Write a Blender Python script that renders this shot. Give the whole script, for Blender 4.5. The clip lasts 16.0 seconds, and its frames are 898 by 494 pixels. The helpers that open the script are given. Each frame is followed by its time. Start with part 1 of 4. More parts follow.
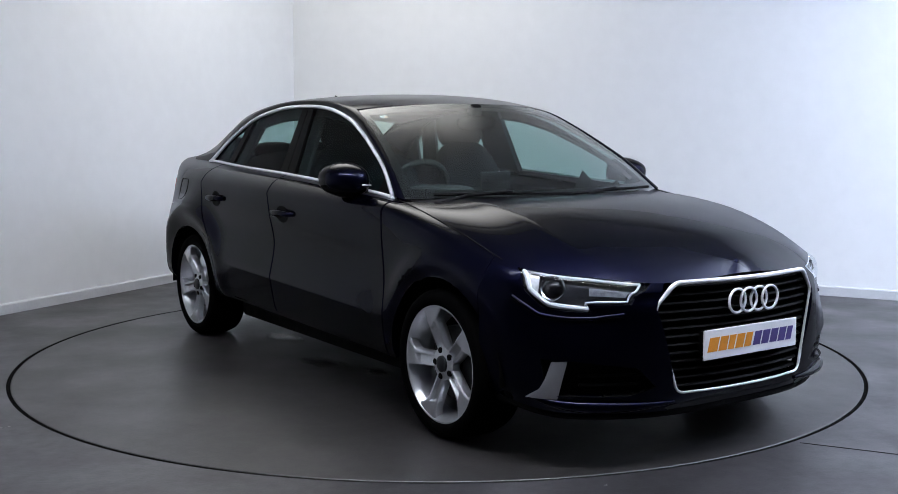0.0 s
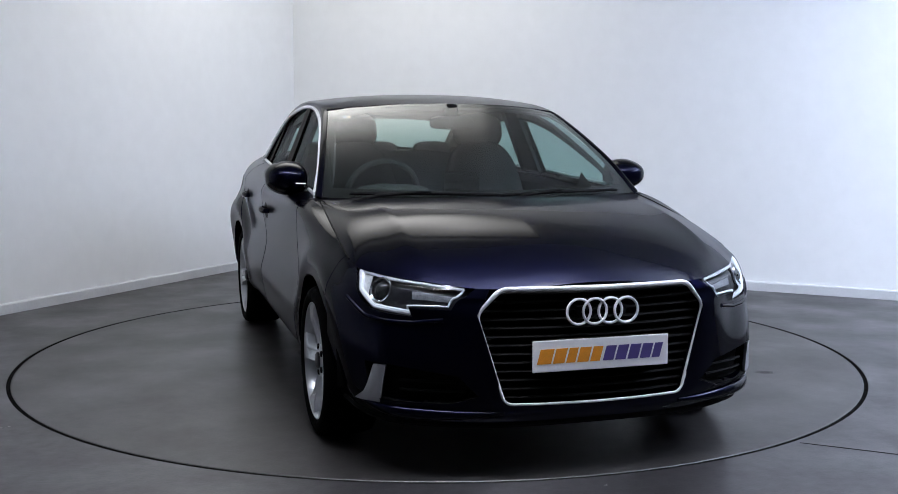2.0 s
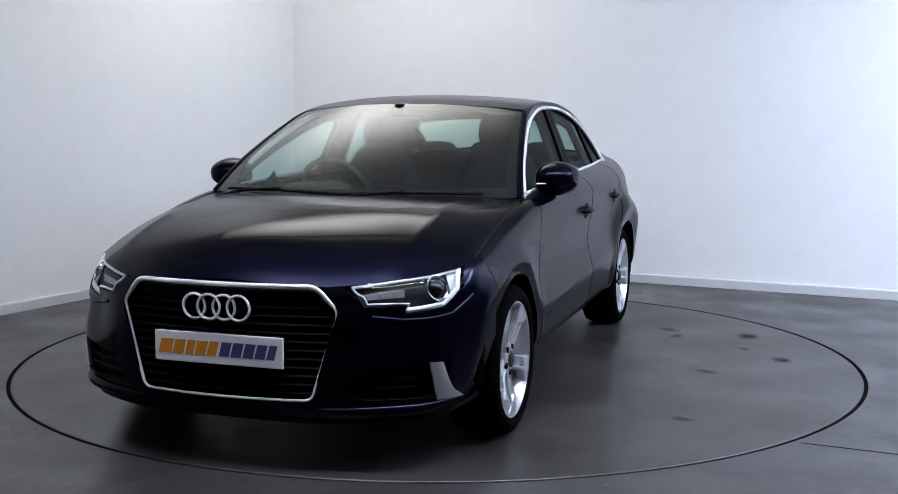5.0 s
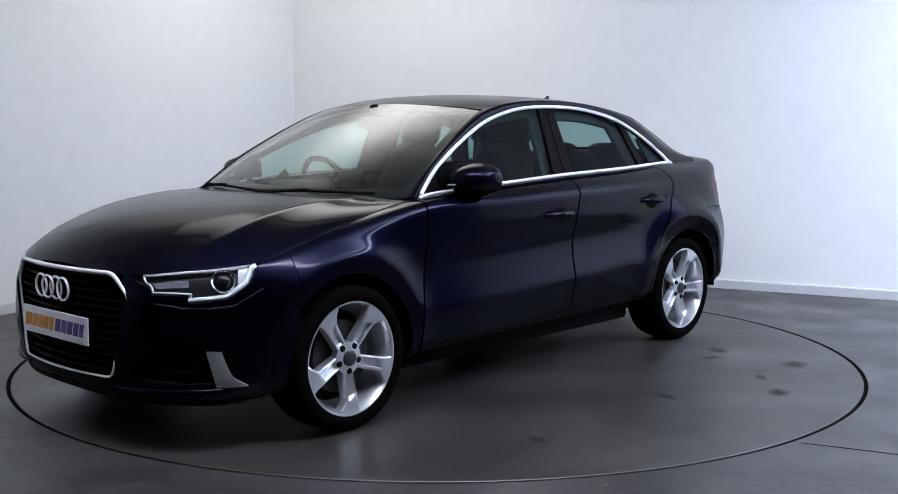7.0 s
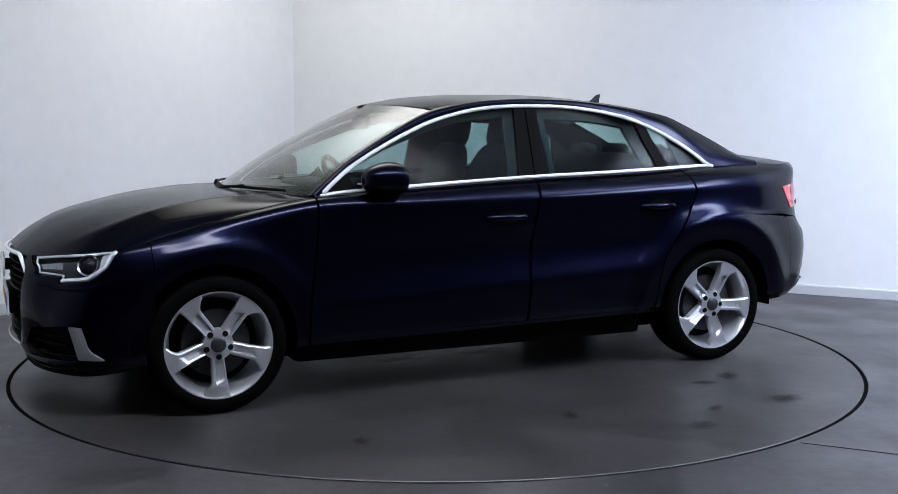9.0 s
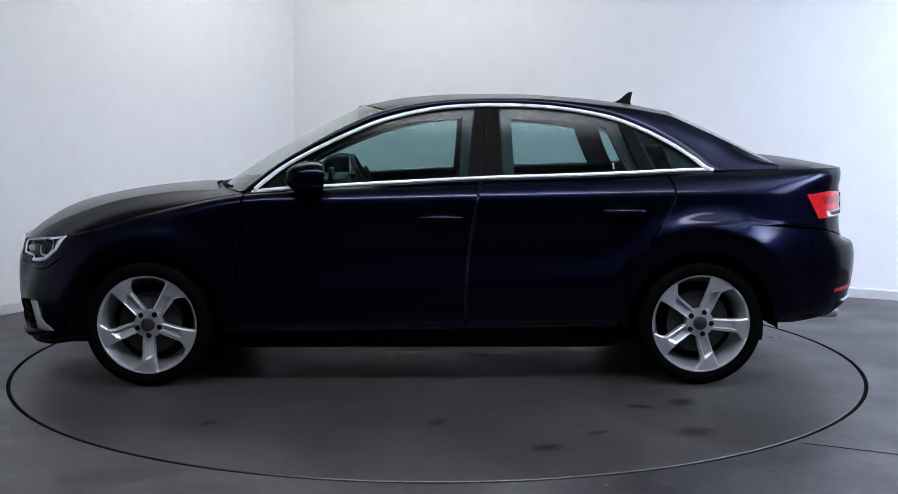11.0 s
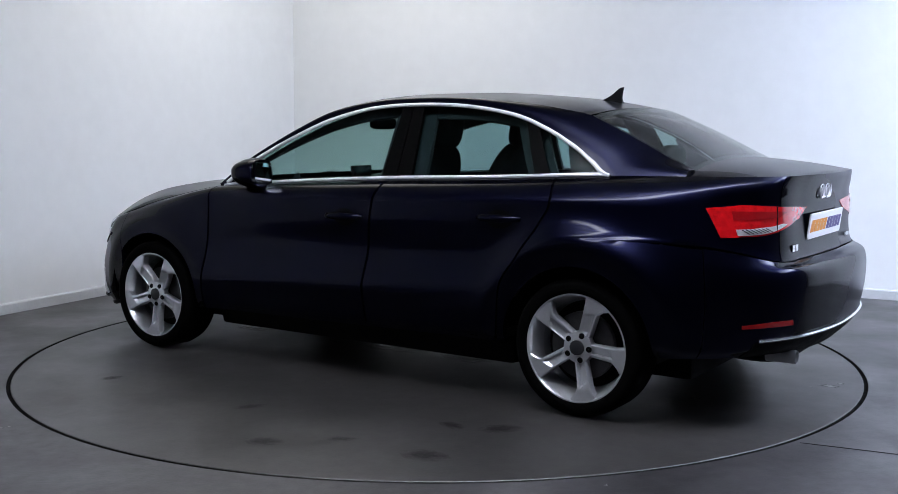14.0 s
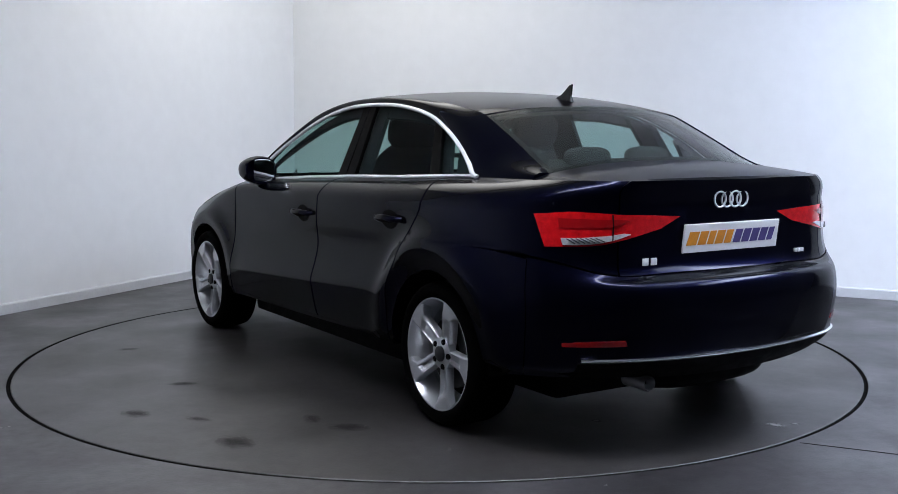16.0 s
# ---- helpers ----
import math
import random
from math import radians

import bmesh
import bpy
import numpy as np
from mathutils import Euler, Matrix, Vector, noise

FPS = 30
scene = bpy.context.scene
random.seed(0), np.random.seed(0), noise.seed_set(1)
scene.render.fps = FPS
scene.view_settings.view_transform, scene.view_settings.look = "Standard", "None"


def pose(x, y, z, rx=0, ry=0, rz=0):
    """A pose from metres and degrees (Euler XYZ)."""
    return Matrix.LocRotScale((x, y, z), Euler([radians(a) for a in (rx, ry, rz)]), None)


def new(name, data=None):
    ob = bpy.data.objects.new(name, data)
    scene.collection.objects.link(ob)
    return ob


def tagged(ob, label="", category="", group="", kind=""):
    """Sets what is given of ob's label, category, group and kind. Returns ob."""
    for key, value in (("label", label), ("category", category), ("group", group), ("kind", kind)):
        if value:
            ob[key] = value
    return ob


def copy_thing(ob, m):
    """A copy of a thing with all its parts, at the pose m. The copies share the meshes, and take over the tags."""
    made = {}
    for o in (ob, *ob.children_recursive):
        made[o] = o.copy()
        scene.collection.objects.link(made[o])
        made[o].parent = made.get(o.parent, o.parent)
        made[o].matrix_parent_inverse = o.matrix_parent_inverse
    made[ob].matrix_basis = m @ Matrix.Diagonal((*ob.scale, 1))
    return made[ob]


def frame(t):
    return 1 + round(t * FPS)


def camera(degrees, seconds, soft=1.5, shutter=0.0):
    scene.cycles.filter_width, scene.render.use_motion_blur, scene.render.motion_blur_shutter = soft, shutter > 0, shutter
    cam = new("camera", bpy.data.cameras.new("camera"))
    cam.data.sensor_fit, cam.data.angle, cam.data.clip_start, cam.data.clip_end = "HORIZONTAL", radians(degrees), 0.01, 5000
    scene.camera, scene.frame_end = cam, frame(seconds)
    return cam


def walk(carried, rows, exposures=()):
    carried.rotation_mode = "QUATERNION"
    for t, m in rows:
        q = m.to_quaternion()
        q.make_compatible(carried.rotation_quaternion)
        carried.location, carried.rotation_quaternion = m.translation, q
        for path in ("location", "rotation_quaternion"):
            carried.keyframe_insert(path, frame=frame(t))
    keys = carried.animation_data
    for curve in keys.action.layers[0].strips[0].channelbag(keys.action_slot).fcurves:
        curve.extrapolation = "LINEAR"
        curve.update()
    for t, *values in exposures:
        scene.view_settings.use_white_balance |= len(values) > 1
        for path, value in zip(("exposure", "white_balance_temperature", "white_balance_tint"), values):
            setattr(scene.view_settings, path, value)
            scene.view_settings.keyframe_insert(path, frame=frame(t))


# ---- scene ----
cam = camera(45.734, 16.0, soft=0.6)
EYE = pose(0, -5.7949, 1.22, 90 - 6.286, -0.118, -0.531)
walk(cam, [(0.0, EYE), (16.0, EYE)])

# heading of the car's nose on the turntable, degrees, every half second
TURN = [(0.0, -55.95), (0.5, -58.06), (1.0, -62.0), (1.5, -67.3), (2.0, -73.3), (2.5, -79.3), (3.0, -85.4), (3.5, -91.3),
        (4.0, -97.4), (4.5, -103.3), (5.0, -109.4), (7.5, -138.8), (8.0, -144.65), (8.5, -150.4), (9.0, -156.2),
        (9.5, -162.0), (12.0, -191.3), (12.5, -197.1), (13.0, -203.0), (13.5, -208.8), (14.0, -214.6), (14.5, -220.4),
        (15.0, -226.2), (15.5, -232.0), (16.0, -237.9)]
AXIS = (-0.068, 0.062)      # the turntable's axis in the car's own plan
RADIUS = 2.211

# ---------------------------------------------------------------- world and light
world = bpy.data.worlds.new("world")
scene.world = world
world.use_nodes = True
world.node_tree.nodes["Background"].inputs[0].default_value = (0.5, 0.55, 0.65, 1)
world.node_tree.nodes["Background"].inputs[1].default_value = 0.02


# ---------------------------------------------------------------- materials
def material(name, colour, rough=0.5, metal=0.0, coat=0.0, vary=0.0, scale=8.0, bump=0.0, bump_scale=60.0, spec=0.5):
    """Principled material with two scales of colour variation and fine relief."""
    m = bpy.data.materials.new(name)
    m.use_nodes = True
    nt = m.node_tree
    b = nt.nodes["Principled BSDF"]
    b.inputs["Base Color"].default_value = (*colour, 1)
    b.inputs["Roughness"].default_value = rough
    b.inputs["Metallic"].default_value = metal
    b.inputs["Coat Weight"].default_value = coat
    b.inputs["Coat Roughness"].default_value = 0.08
    b.inputs["Specular IOR Level"].default_value = spec
    tc = nt.nodes.new("ShaderNodeTexCoord")
    if vary:
        n1 = nt.nodes.new("ShaderNodeTexNoise")
        n1.inputs["Scale"].default_value, n1.inputs["Detail"].default_value = scale, 6
        n2 = nt.nodes.new("ShaderNodeTexNoise")
        n2.inputs["Scale"].default_value, n2.inputs["Detail"].default_value = scale * 11, 3
        for n in (n1, n2):
            nt.links.new(tc.outputs["Object"], n.inputs["Vector"])
        mid = nt.nodes.new("ShaderNodeMath")
        mid.operation = "ADD"
        nt.links.new(n1.outputs["Fac"], mid.inputs[0])
        nt.links.new(n2.outputs["Fac"], mid.inputs[1])
        r = nt.nodes.new("ShaderNodeMapRange")
        r.inputs["From Min"].default_value, r.inputs["From Max"].default_value = 0.7, 1.3
        r.inputs["To Min"].default_value, r.inputs["To Max"].default_value = 1 - vary, 1 + vary
        nt.links.new(mid.outputs[0], r.inputs["Value"])
        mx = nt.nodes.new("ShaderNodeVectorMath")
        mx.operation = "SCALE"
        mx.inputs[0].default_value = colour
        nt.links.new(r.outputs[0], mx.inputs["Scale"])
        nt.links.new(mx.outputs[0], b.inputs["Base Color"])
        r2 = nt.nodes.new("ShaderNodeMapRange")
        r2.inputs["From Min"].default_value, r2.inputs["From Max"].default_value = 0.3, 0.7
        r2.inputs["To Min"].default_value, r2.inputs["To Max"].default_value = rough * (1 - vary * 0.6), min(1, rough * (1 + vary * 0.6))
        nt.links.new(n1.outputs["Fac"], r2.inputs["Value"])
        nt.links.new(r2.outputs[0], b.inputs["Roughness"])
    if bump:
        nb = nt.nodes.new("ShaderNodeTexNoise")
        nb.inputs["Scale"].default_value, nb.inputs["Detail"].default_value = bump_scale, 4
        nt.links.new(tc.outputs["Object"], nb.inputs["Vector"])
        bp = nt.nodes.new("ShaderNodeBump")
        bp.inputs["Strength"].default_value, bp.inputs["Distance"].default_value = bump, 0.004
        nt.links.new(nb.outputs["Fac"], bp.inputs["Height"])
        nt.links.new(bp.outputs[0], b.inputs["Normal"])
    return m


def glass(name, colour, rough=0.13, edge=0.6, face=0.03):
    """Thin automotive glass: tinted see-through with a real mirror gloss."""
    m = bpy.data.materials.new(name)
    m.use_nodes = True
    nt = m.node_tree
    nt.nodes.remove(nt.nodes["Principled BSDF"])
    out = nt.nodes["Material Output"]
    t = nt.nodes.new("ShaderNodeBsdfTransparent")
    t.inputs[0].default_value = (*colour, 1)
    g = nt.nodes.new("ShaderNodeBsdfGlossy")
    g.inputs["Roughness"].default_value = rough
    f = nt.nodes.new("ShaderNodeLayerWeight")
    f.inputs[0].default_value = 0.5
    power = nt.nodes.new("ShaderNodeMath")
    power.operation = "POWER"
    power.inputs[1].default_value = 5
    nt.links.new(f.outputs["Facing"], power.inputs[0])
    gloss = nt.nodes.new("ShaderNodeMath")
    gloss.operation = "MULTIPLY_ADD"
    gloss.inputs[1].default_value, gloss.inputs[2].default_value = edge, face
    nt.links.new(power.outputs[0], gloss.inputs[0])
    x = nt.nodes.new("ShaderNodeMixShader")
    nt.links.new(gloss.outputs[0], x.inputs[0])
    nt.links.new(t.outputs[0], x.inputs[1])
    nt.links.new(g.outputs[0], x.inputs[2])
    nt.links.new(x.outputs[0], out.inputs[0])
    return m


PAINT = material("navy_metallic_paint", (0.0027, 0.0031, 0.0125), 0.30, 0.9, 0.56, 0.0, 30, 0.0, spec=0.1)
for key, value in (("Coat Roughness", 0.10), ("Coat IOR", 1.29), ("Specular Tint", (0.18, 0.20, 0.28, 1))):
    PAINT.node_tree.nodes["Principled BSDF"].inputs[key].default_value = value
BLACK = material("black_plastic", (0.003, 0.003, 0.0033), 0.65, 0, 0, 0.25, 20, 0.15, 300, spec=0.06)
GLOSSBLACK = material("gloss_black", (0.003, 0.003, 0.004), 0.25, 0, 0.2, 0.1, 9, spec=0.3)
BARREL = material("silver_rim_barrel", (0.42, 0.43, 0.45), 0.36, 0.7, 0, 0.1, 20)
DIMLENS = material("grey_lamp_reflector", (0.34, 0.35, 0.38), 0.4, 0.2, 0.2, 0.35, 60)
RUBBER = material("tyre_rubber", (0.0018, 0.0018, 0.0018), 0.9, 0, 0, 0.3, 25, 0.3, 200, spec=0.02)
GRILLEBLACK = material("grille_black", (0.0018, 0.0018, 0.0018), 0.5, 0, 0, 0.2, 25, spec=0.03)
CHROME = material("chrome", (0.85, 0.86, 0.88), 0.16, 1, 0, 0.05, 30)
SATIN = material("satin_silver_trim", (0.80, 0.81, 0.84), 0.25, 0.15, 0.3, 0.06, 30)
ALLOY = material("silver_alloy_paint", (0.55, 0.56, 0.59), 0.29, 0.75, 0.35, 0.05, 25)
ALLOYDARK = material("alloy_recess_grey", (0.26, 0.26, 0.275), 0.4, 0.5, 0, 0.05, 25)
STEEL = material("brake_steel", (0.05, 0.05, 0.052), 0.45, 0.6, 0, 0.3, 30)
CABIN = material("dark_grey_trim", (0.02, 0.021, 0.023), 0.7, 0, 0, 0.25, 14)
CLOTH = material("black_seat_cloth", (0.013, 0.013, 0.015), 0.9, 0, 0, 0.2, 18)
HEADLINER = material("grey_headliner", (0.12, 0.12, 0.115), 0.9, 0, 0, 0.1, 10)
PLATE = material("white_plate", (0.86, 0.86, 0.88), 0.45, 0, 0, 0.03, 12)
ORANGE = material("orange_print", (0.75, 0.28, 0.02), 0.5, 0, 0, 0.12, 40)
PURPLE = material("purple_print", (0.07, 0.05, 0.20), 0.5, 0, 0, 0.12, 40)
REDLENS = material("red_lens", (0.42, 0.004, 0.007), 0.2, 0, 0.6, 0.35, 45)
REDDARK = material("dark_red_lens", (0.24, 0.003, 0.005), 0.2, 0, 0.6, 0.10, 30)
CLEARLENS = material("silvery_clear_lens", (0.55, 0.55, 0.56), 0.35, 0.3, 0.3, 0.25, 90)
LAMPGREY = material("lamp_housing_grey", (0.02, 0.021, 0.025), 0.4, 0.2, 0.0, 0.2, 40)
WINDSCREEN = glass("green_tinted_windscreen", (0.68, 0.82, 0.77), rough=0.22, edge=1.0, face=0.09)
SIDEGLASS = glass("green_tinted_side_glass", (0.45, 0.60, 0.60), rough=0.1, edge=0.22, face=0.007)
CLEAR = glass("clear_lamp_cover", (0.93, 0.95, 0.97), 0.02, 0.15, 0.03)


# ---------------------------------------------------------------- mesh helpers
def thing(name, label, category, m=None):
    ob = new(name)
    ob.empty_display_size = 0.2
    if m is not None:
        ob.matrix_world = m
    return tagged(ob, label, category)


def part(name, bm, mat, parent=None, label="", smooth=True):
    me = bpy.data.meshes.new(name)
    bmesh.ops.recalc_face_normals(bm, faces=bm.faces[:])
    for f in bm.faces:
        f.smooth = smooth
    bm.to_mesh(me)
    bm.free()
    for one in (mat if isinstance(mat, (list, tuple)) else [mat]):
        me.materials.append(one)
    if smooth:
        me.set_sharp_from_angle(angle=radians(38))
    ob = new(name, me)
    ob.parent = parent
    if label:
        tagged(ob, label)
    return ob


def spline(keys, s):
    """Catmull-Rom through rows of numbers at the parameter s (0 to len - 1)."""
    n = len(keys)
    i = min(max(int(math.floor(s)), 0), n - 2)
    t = s - i
    p1, p2 = np.array(keys[i], float), np.array(keys[i + 1], float)
    p0 = np.array(keys[i - 1], float) if i > 0 else 2 * p1 - p2
    p3 = np.array(keys[i + 2], float) if i + 2 < n else 2 * p2 - p1
    return 0.5 * (2 * p1 + (p2 - p0) * t + (2 * p0 - 5 * p1 + 4 * p2 - p3) * t * t + (3 * p1 - p0 - 3 * p2 + p3) * t ** 3)


def curve(xs, ys):
    """A smooth function through (x, y), x rising (monotone cubic)."""
    xs, ys = np.array(xs, float), np.array(ys, float)
    d = np.diff(ys) / np.diff(xs)
    m = np.concatenate([[d[0]], np.where(d[:-1] * d[1:] > 0, 2 * d[:-1] * d[1:] / (d[:-1] + d[1:] + 1e-12), 0), [d[-1]]])

    def f(x):
        x = min(max(x, xs[0]), xs[-1])
        i = min(int(np.searchsorted(xs, x, "right")) - 1, len(xs) - 2)
        h = xs[i + 1] - xs[i]
        t = (x - xs[i]) / h
        return ((1 + 2 * t) * (1 - t) ** 2 * ys[i] + t * (1 - t) ** 2 * h * m[i] + t * t * (3 - 2 * t) * ys[i + 1] + t * t * (t - 1) * h * m[i + 1])
    return f


def sheet(fn, nu, nv, bm=None):
    """A grid of faces over fn(u, v), u and v from 0 to 1."""
    bm = bm or bmesh.new()
    g = [[bm.verts.new(fn(i / nu, j / nv)) for j in range(nv + 1)] for i in range(nu + 1)]
    for i in range(nu):
        for j in range(nv):
            bm.faces.new((g[i][j], g[i + 1][j], g[i + 1][j + 1], g[i][j + 1]))
    return bm


def merge(bm, dist=0.0005):
    bmesh.ops.remove_doubles(bm, verts=bm.verts[:], dist=dist)
    return bm


def mirrored(bm):
    """The same shape on the other side of the car."""
    b = bm.copy()
    for v in b.verts:
        v.co.y = -v.co.y
    return b


def thicken(bm, depth, centre=(0, 0, 0.65)):
    """Turn the open border of a shell inwards, so that the panel's edge has depth."""
    bm.normal_update()
    edges = [e for e in bm.edges if e.is_boundary]
    inner = {}
    for e in edges:
        for v in e.verts:
            if v not in inner:
                n = v.normal.copy()
                if n.dot(v.co - Vector((centre[0] if abs(v.co.x) > 1.9 else v.co.x, centre[1], centre[2]))) < 0:
                    n = -n
                inner[v] = bm.verts.new(v.co - n * depth)
    for e in edges:
        a, b = e.verts
        bm.faces.new((a, b, inner[b], inner[a]))
    return bm


def box(bm, x0, x1, y0, y1, z0, z1, bevel=0.0, m=None):
    r = bmesh.ops.create_cube(bm, size=1)
    for v in r["verts"]:
        v.co = Vector(((x0 + x1) / 2 + v.co.x * (x1 - x0), (y0 + y1) / 2 + v.co.y * (y1 - y0), (z0 + z1) / 2 + v.co.z * (z1 - z0)))
    if bevel:
        es = list({e for v in r["verts"] for e in v.link_edges})
        q = bmesh.ops.bevel(bm, geom=es, offset=bevel, segments=2, affect="EDGES", profile=0.6)
        vs = list({v for f in q["faces"] for v in f.verts} | {v for v in r["verts"] if v.is_valid})
    else:
        vs = r["verts"]
    if m is not None:
        for v in vs:
            v.co = m @ v.co
    return bm


def tube(bm, points, radius, sides=8, closed=False, flat=1.0):
    """A bar of round section along points."""
    pts = [Vector(p) for p in points]
    n = len(pts)
    rings = []
    ref = None
    for i, p in enumerate(pts):
        a = pts[(i - 1) % n] if closed or i else pts[0]
        b = pts[(i + 1) % n] if closed or i < n - 1 else pts[-1]
        d = (b - a).normalized()
        if ref is None:
            ref = Vector((0, 0, 1)) if abs(d.z) < 0.9 else Vector((1, 0, 0))
        s = d.cross(ref).normalized()
        ref = s.cross(d).normalized()
        r = radius[i] if isinstance(radius, (list, tuple)) else radius
        rings.append([bm.verts.new(p + s * (r * math.cos(k * math.tau / sides)) * flat + ref * (r * math.sin(k * math.tau / sides))) for k in range(sides)])
    for i in range(n if closed else n - 1):
        q, w = rings[i], rings[(i + 1) % n]
        for k in range(sides):
            bm.faces.new((q[k], q[(k + 1) % sides], w[(k + 1) % sides], w[k]))
    if not closed:
        bm.faces.new(rings[0][::-1])
        bm.faces.new(rings[-1])
    return bm


def lathe(bm, profile, steps=48, closed=False):
    """Turn (radius, y) round the y axis."""
    rows = [[bm.verts.new((r * math.cos(k * math.tau / steps), y, r * math.sin(k * math.tau / steps))) for k in range(steps)] for r, y in profile]
    pairs = list(zip(rows, rows[1:])) + ([(rows[-1], rows[0])] if closed else [])
    for a, b in pairs:
        for k in range(steps):
            bm.faces.new((a[k], a[(k + 1) % steps], b[(k + 1) % steps], b[k]))
    return bm


def slab(bm, outline, to3d, depth):
    """A flat shape of any outline given thickness: to3d(a, b, d) places it."""
    a = [bm.verts.new(to3d(p, q, 0)) for p, q in outline]
    b = [bm.verts.new(to3d(p, q, depth)) for p, q in outline]
    n = len(outline)
    bm.faces.new(a)
    bm.faces.new(b[::-1])
    for i in range(n):
        bm.faces.new((a[i], a[(i + 1) % n], b[(i + 1) % n], b[i]))
    return bm


def inside(p, q, poly):
    c, n = False, len(poly)
    for i in range(n):
        (x1, y1), (x2, y2) = poly[i], poly[(i + 1) % n]
        if (y1 > q) != (y2 > q) and p < (x2 - x1) * (q - y1) / (y2 - y1) + x1:
            c = not c
    return c


def cut(bm, poly, axes, keep=False, where=None):
    """Cut an outline, seen along the third axis, out of a shell (or keep it alone)."""
    i, j = axes
    n = len(poly)
    lo = [min(p[k] for p in poly) - 0.02 for k in (0, 1)]
    hi = [max(p[k] for p in poly) + 0.02 for k in (0, 1)]
    for k in range(n):
        (a, b), (c, d) = poly[k], poly[(k + 1) % n]
        co, no = Vector((0, 0, 0)), Vector((0, 0, 0))
        co[i], co[j], no[i], no[j] = a, b, -(d - b), c - a
        near = []
        for f in bm.faces:
            us, vs = [v.co[i] for v in f.verts], [v.co[j] for v in f.verts]
            if max(us) > lo[0] and min(us) < hi[0] and max(vs) > lo[1] and min(vs) < hi[1] and (where is None or where(f.calc_center_median())):
                near.append(f)
        geo = near + list({e for f in near for e in f.edges}) + list({v for f in near for v in f.verts})
        bmesh.ops.bisect_plane(bm, geom=geo, plane_co=co, plane_no=no, dist=0.00005)
    gone = []
    for f in bm.faces:
        c = f.calc_center_median()
        hit = inside(c[i], c[j], poly) and (where is None or where(c))
        if hit != keep:
            gone.append(f)
    bmesh.ops.delete(bm, geom=gone, context="FACES")
    return bm


# ---------------------------------------------------------------- the studio
ALONG, ACROSS = Vector((0.4395, 0.8982, 0)), Vector((0.883, -0.470, 0))     # directions of the two plain walls
CORNER = Vector((-1.360, 4.282, 0))
HEIGHT = 3.95

WALL = material("white_emulsion_wall", (0.74, 0.75, 0.76), 0.75, 0, 0, 0.025, 0.8, 0.06, 220)
# Unseen near walls: dark base colour stands for the room's unlit side.
DARKWALL = material("unlit_wall_darkened", (0.035, 0.036, 0.04), 0.9, 0, 0, 0.1, 1.0)
CEILING = material("white_ceiling_paint", (0.72, 0.73, 0.72), 0.9, 0, 0, 0.06, 1.2)
SKIRTING = material("white_gloss_skirting", (0.52, 0.53, 0.55), 0.4, 0, 0, 0.05, 6)


def floor_material(name, colour, rough, stained):
    """Grey painted concrete: broad stains, grime and fine grain."""
    return material(name, colour, rough, 0, 0, stained, 1.7, 0.15, 90)


FLOOR = floor_material("grey_floor_paint", (0.0300, 0.0282, 0.0303), 0.42, 0.6)
TABLE = floor_material("grey_turntable_deck", (0.0245, 0.0228, 0.0222), 0.40, 0.42)
STAIN = material("dark_oily_stain", (0.010, 0.010, 0.010), 0.75, 0, 0, 0.5, 14, spec=0.15)


def soft_edge(m, strength):
    """Let a film, such as dirt, fade out raggedly towards its rim."""
    nt = m.node_tree
    b = nt.nodes["Principled BSDF"]
    tc = nt.nodes.new("ShaderNodeTexCoord")
    n = nt.nodes.new("ShaderNodeTexNoise")
    n.inputs["Scale"].default_value, n.inputs["Detail"].default_value = 2.6, 5
    ln = nt.nodes.new("ShaderNodeVectorMath")
    ln.operation = "LENGTH"
    add = nt.nodes.new("ShaderNodeMath")
    add.operation = "ADD"
    r = nt.nodes.new("ShaderNodeMapRange")
    r.inputs["From Min"].default_value, r.inputs["From Max"].default_value = 0.75, 1.3
    r.inputs["To Min"].default_value, r.inputs["To Max"].default_value = strength, 0.0
    nt.links.new(tc.outputs["Object"], n.inputs["Vector"])
    nt.links.new(tc.outputs["Object"], ln.inputs[0])
    nt.links.new(ln.outputs["Value"], add.inputs[0])
    nt.links.new(n.outputs["Fac"], add.inputs[1])
    nt.links.new(add.outputs[0], r.inputs["Value"])
    nt.links.new(r.outputs[0], b.inputs["Alpha"])
    return m


SCUFF = material("pale_scuff", (0.26, 0.26, 0.25), 0.7, 0, 0, 0.4, 30)


soft_edge(STAIN, 0.5)
soft_edge(SCUFF, 0.9)


def plain_wall(name, p, along, length, inward, mat, thick=0.15):
    bm = bmesh.new()
    n = 24
    quad = []
    for d in (0, thick):
        quad.append([[bm.verts.new(p + along * (length * i / n) - inward * d + Vector((0, 0, z))) for z in (0, HEIGHT)] for i in range(n + 1)])
    for i in range(n):
        a, b = quad[0], quad[1]
        bm.faces.new((a[i][0], a[i + 1][0], a[i + 1][1], a[i][1]))
        bm.faces.new((b[i][0], b[i][1], b[i + 1][1], b[i + 1][0]))
    for i in (0, n):
        bm.faces.new((quad[0][i][0], quad[0][i][1], quad[1][i][1], quad[1][i][0]))
    for k in (0, 1):
        for i in range(n):
            bm.faces.new((quad[0][i][k], quad[0][i + 1][k], quad[1][i + 1][k], quad[1][i][k]))
    ob = part(name, bm, mat, smooth=False)
    return ob


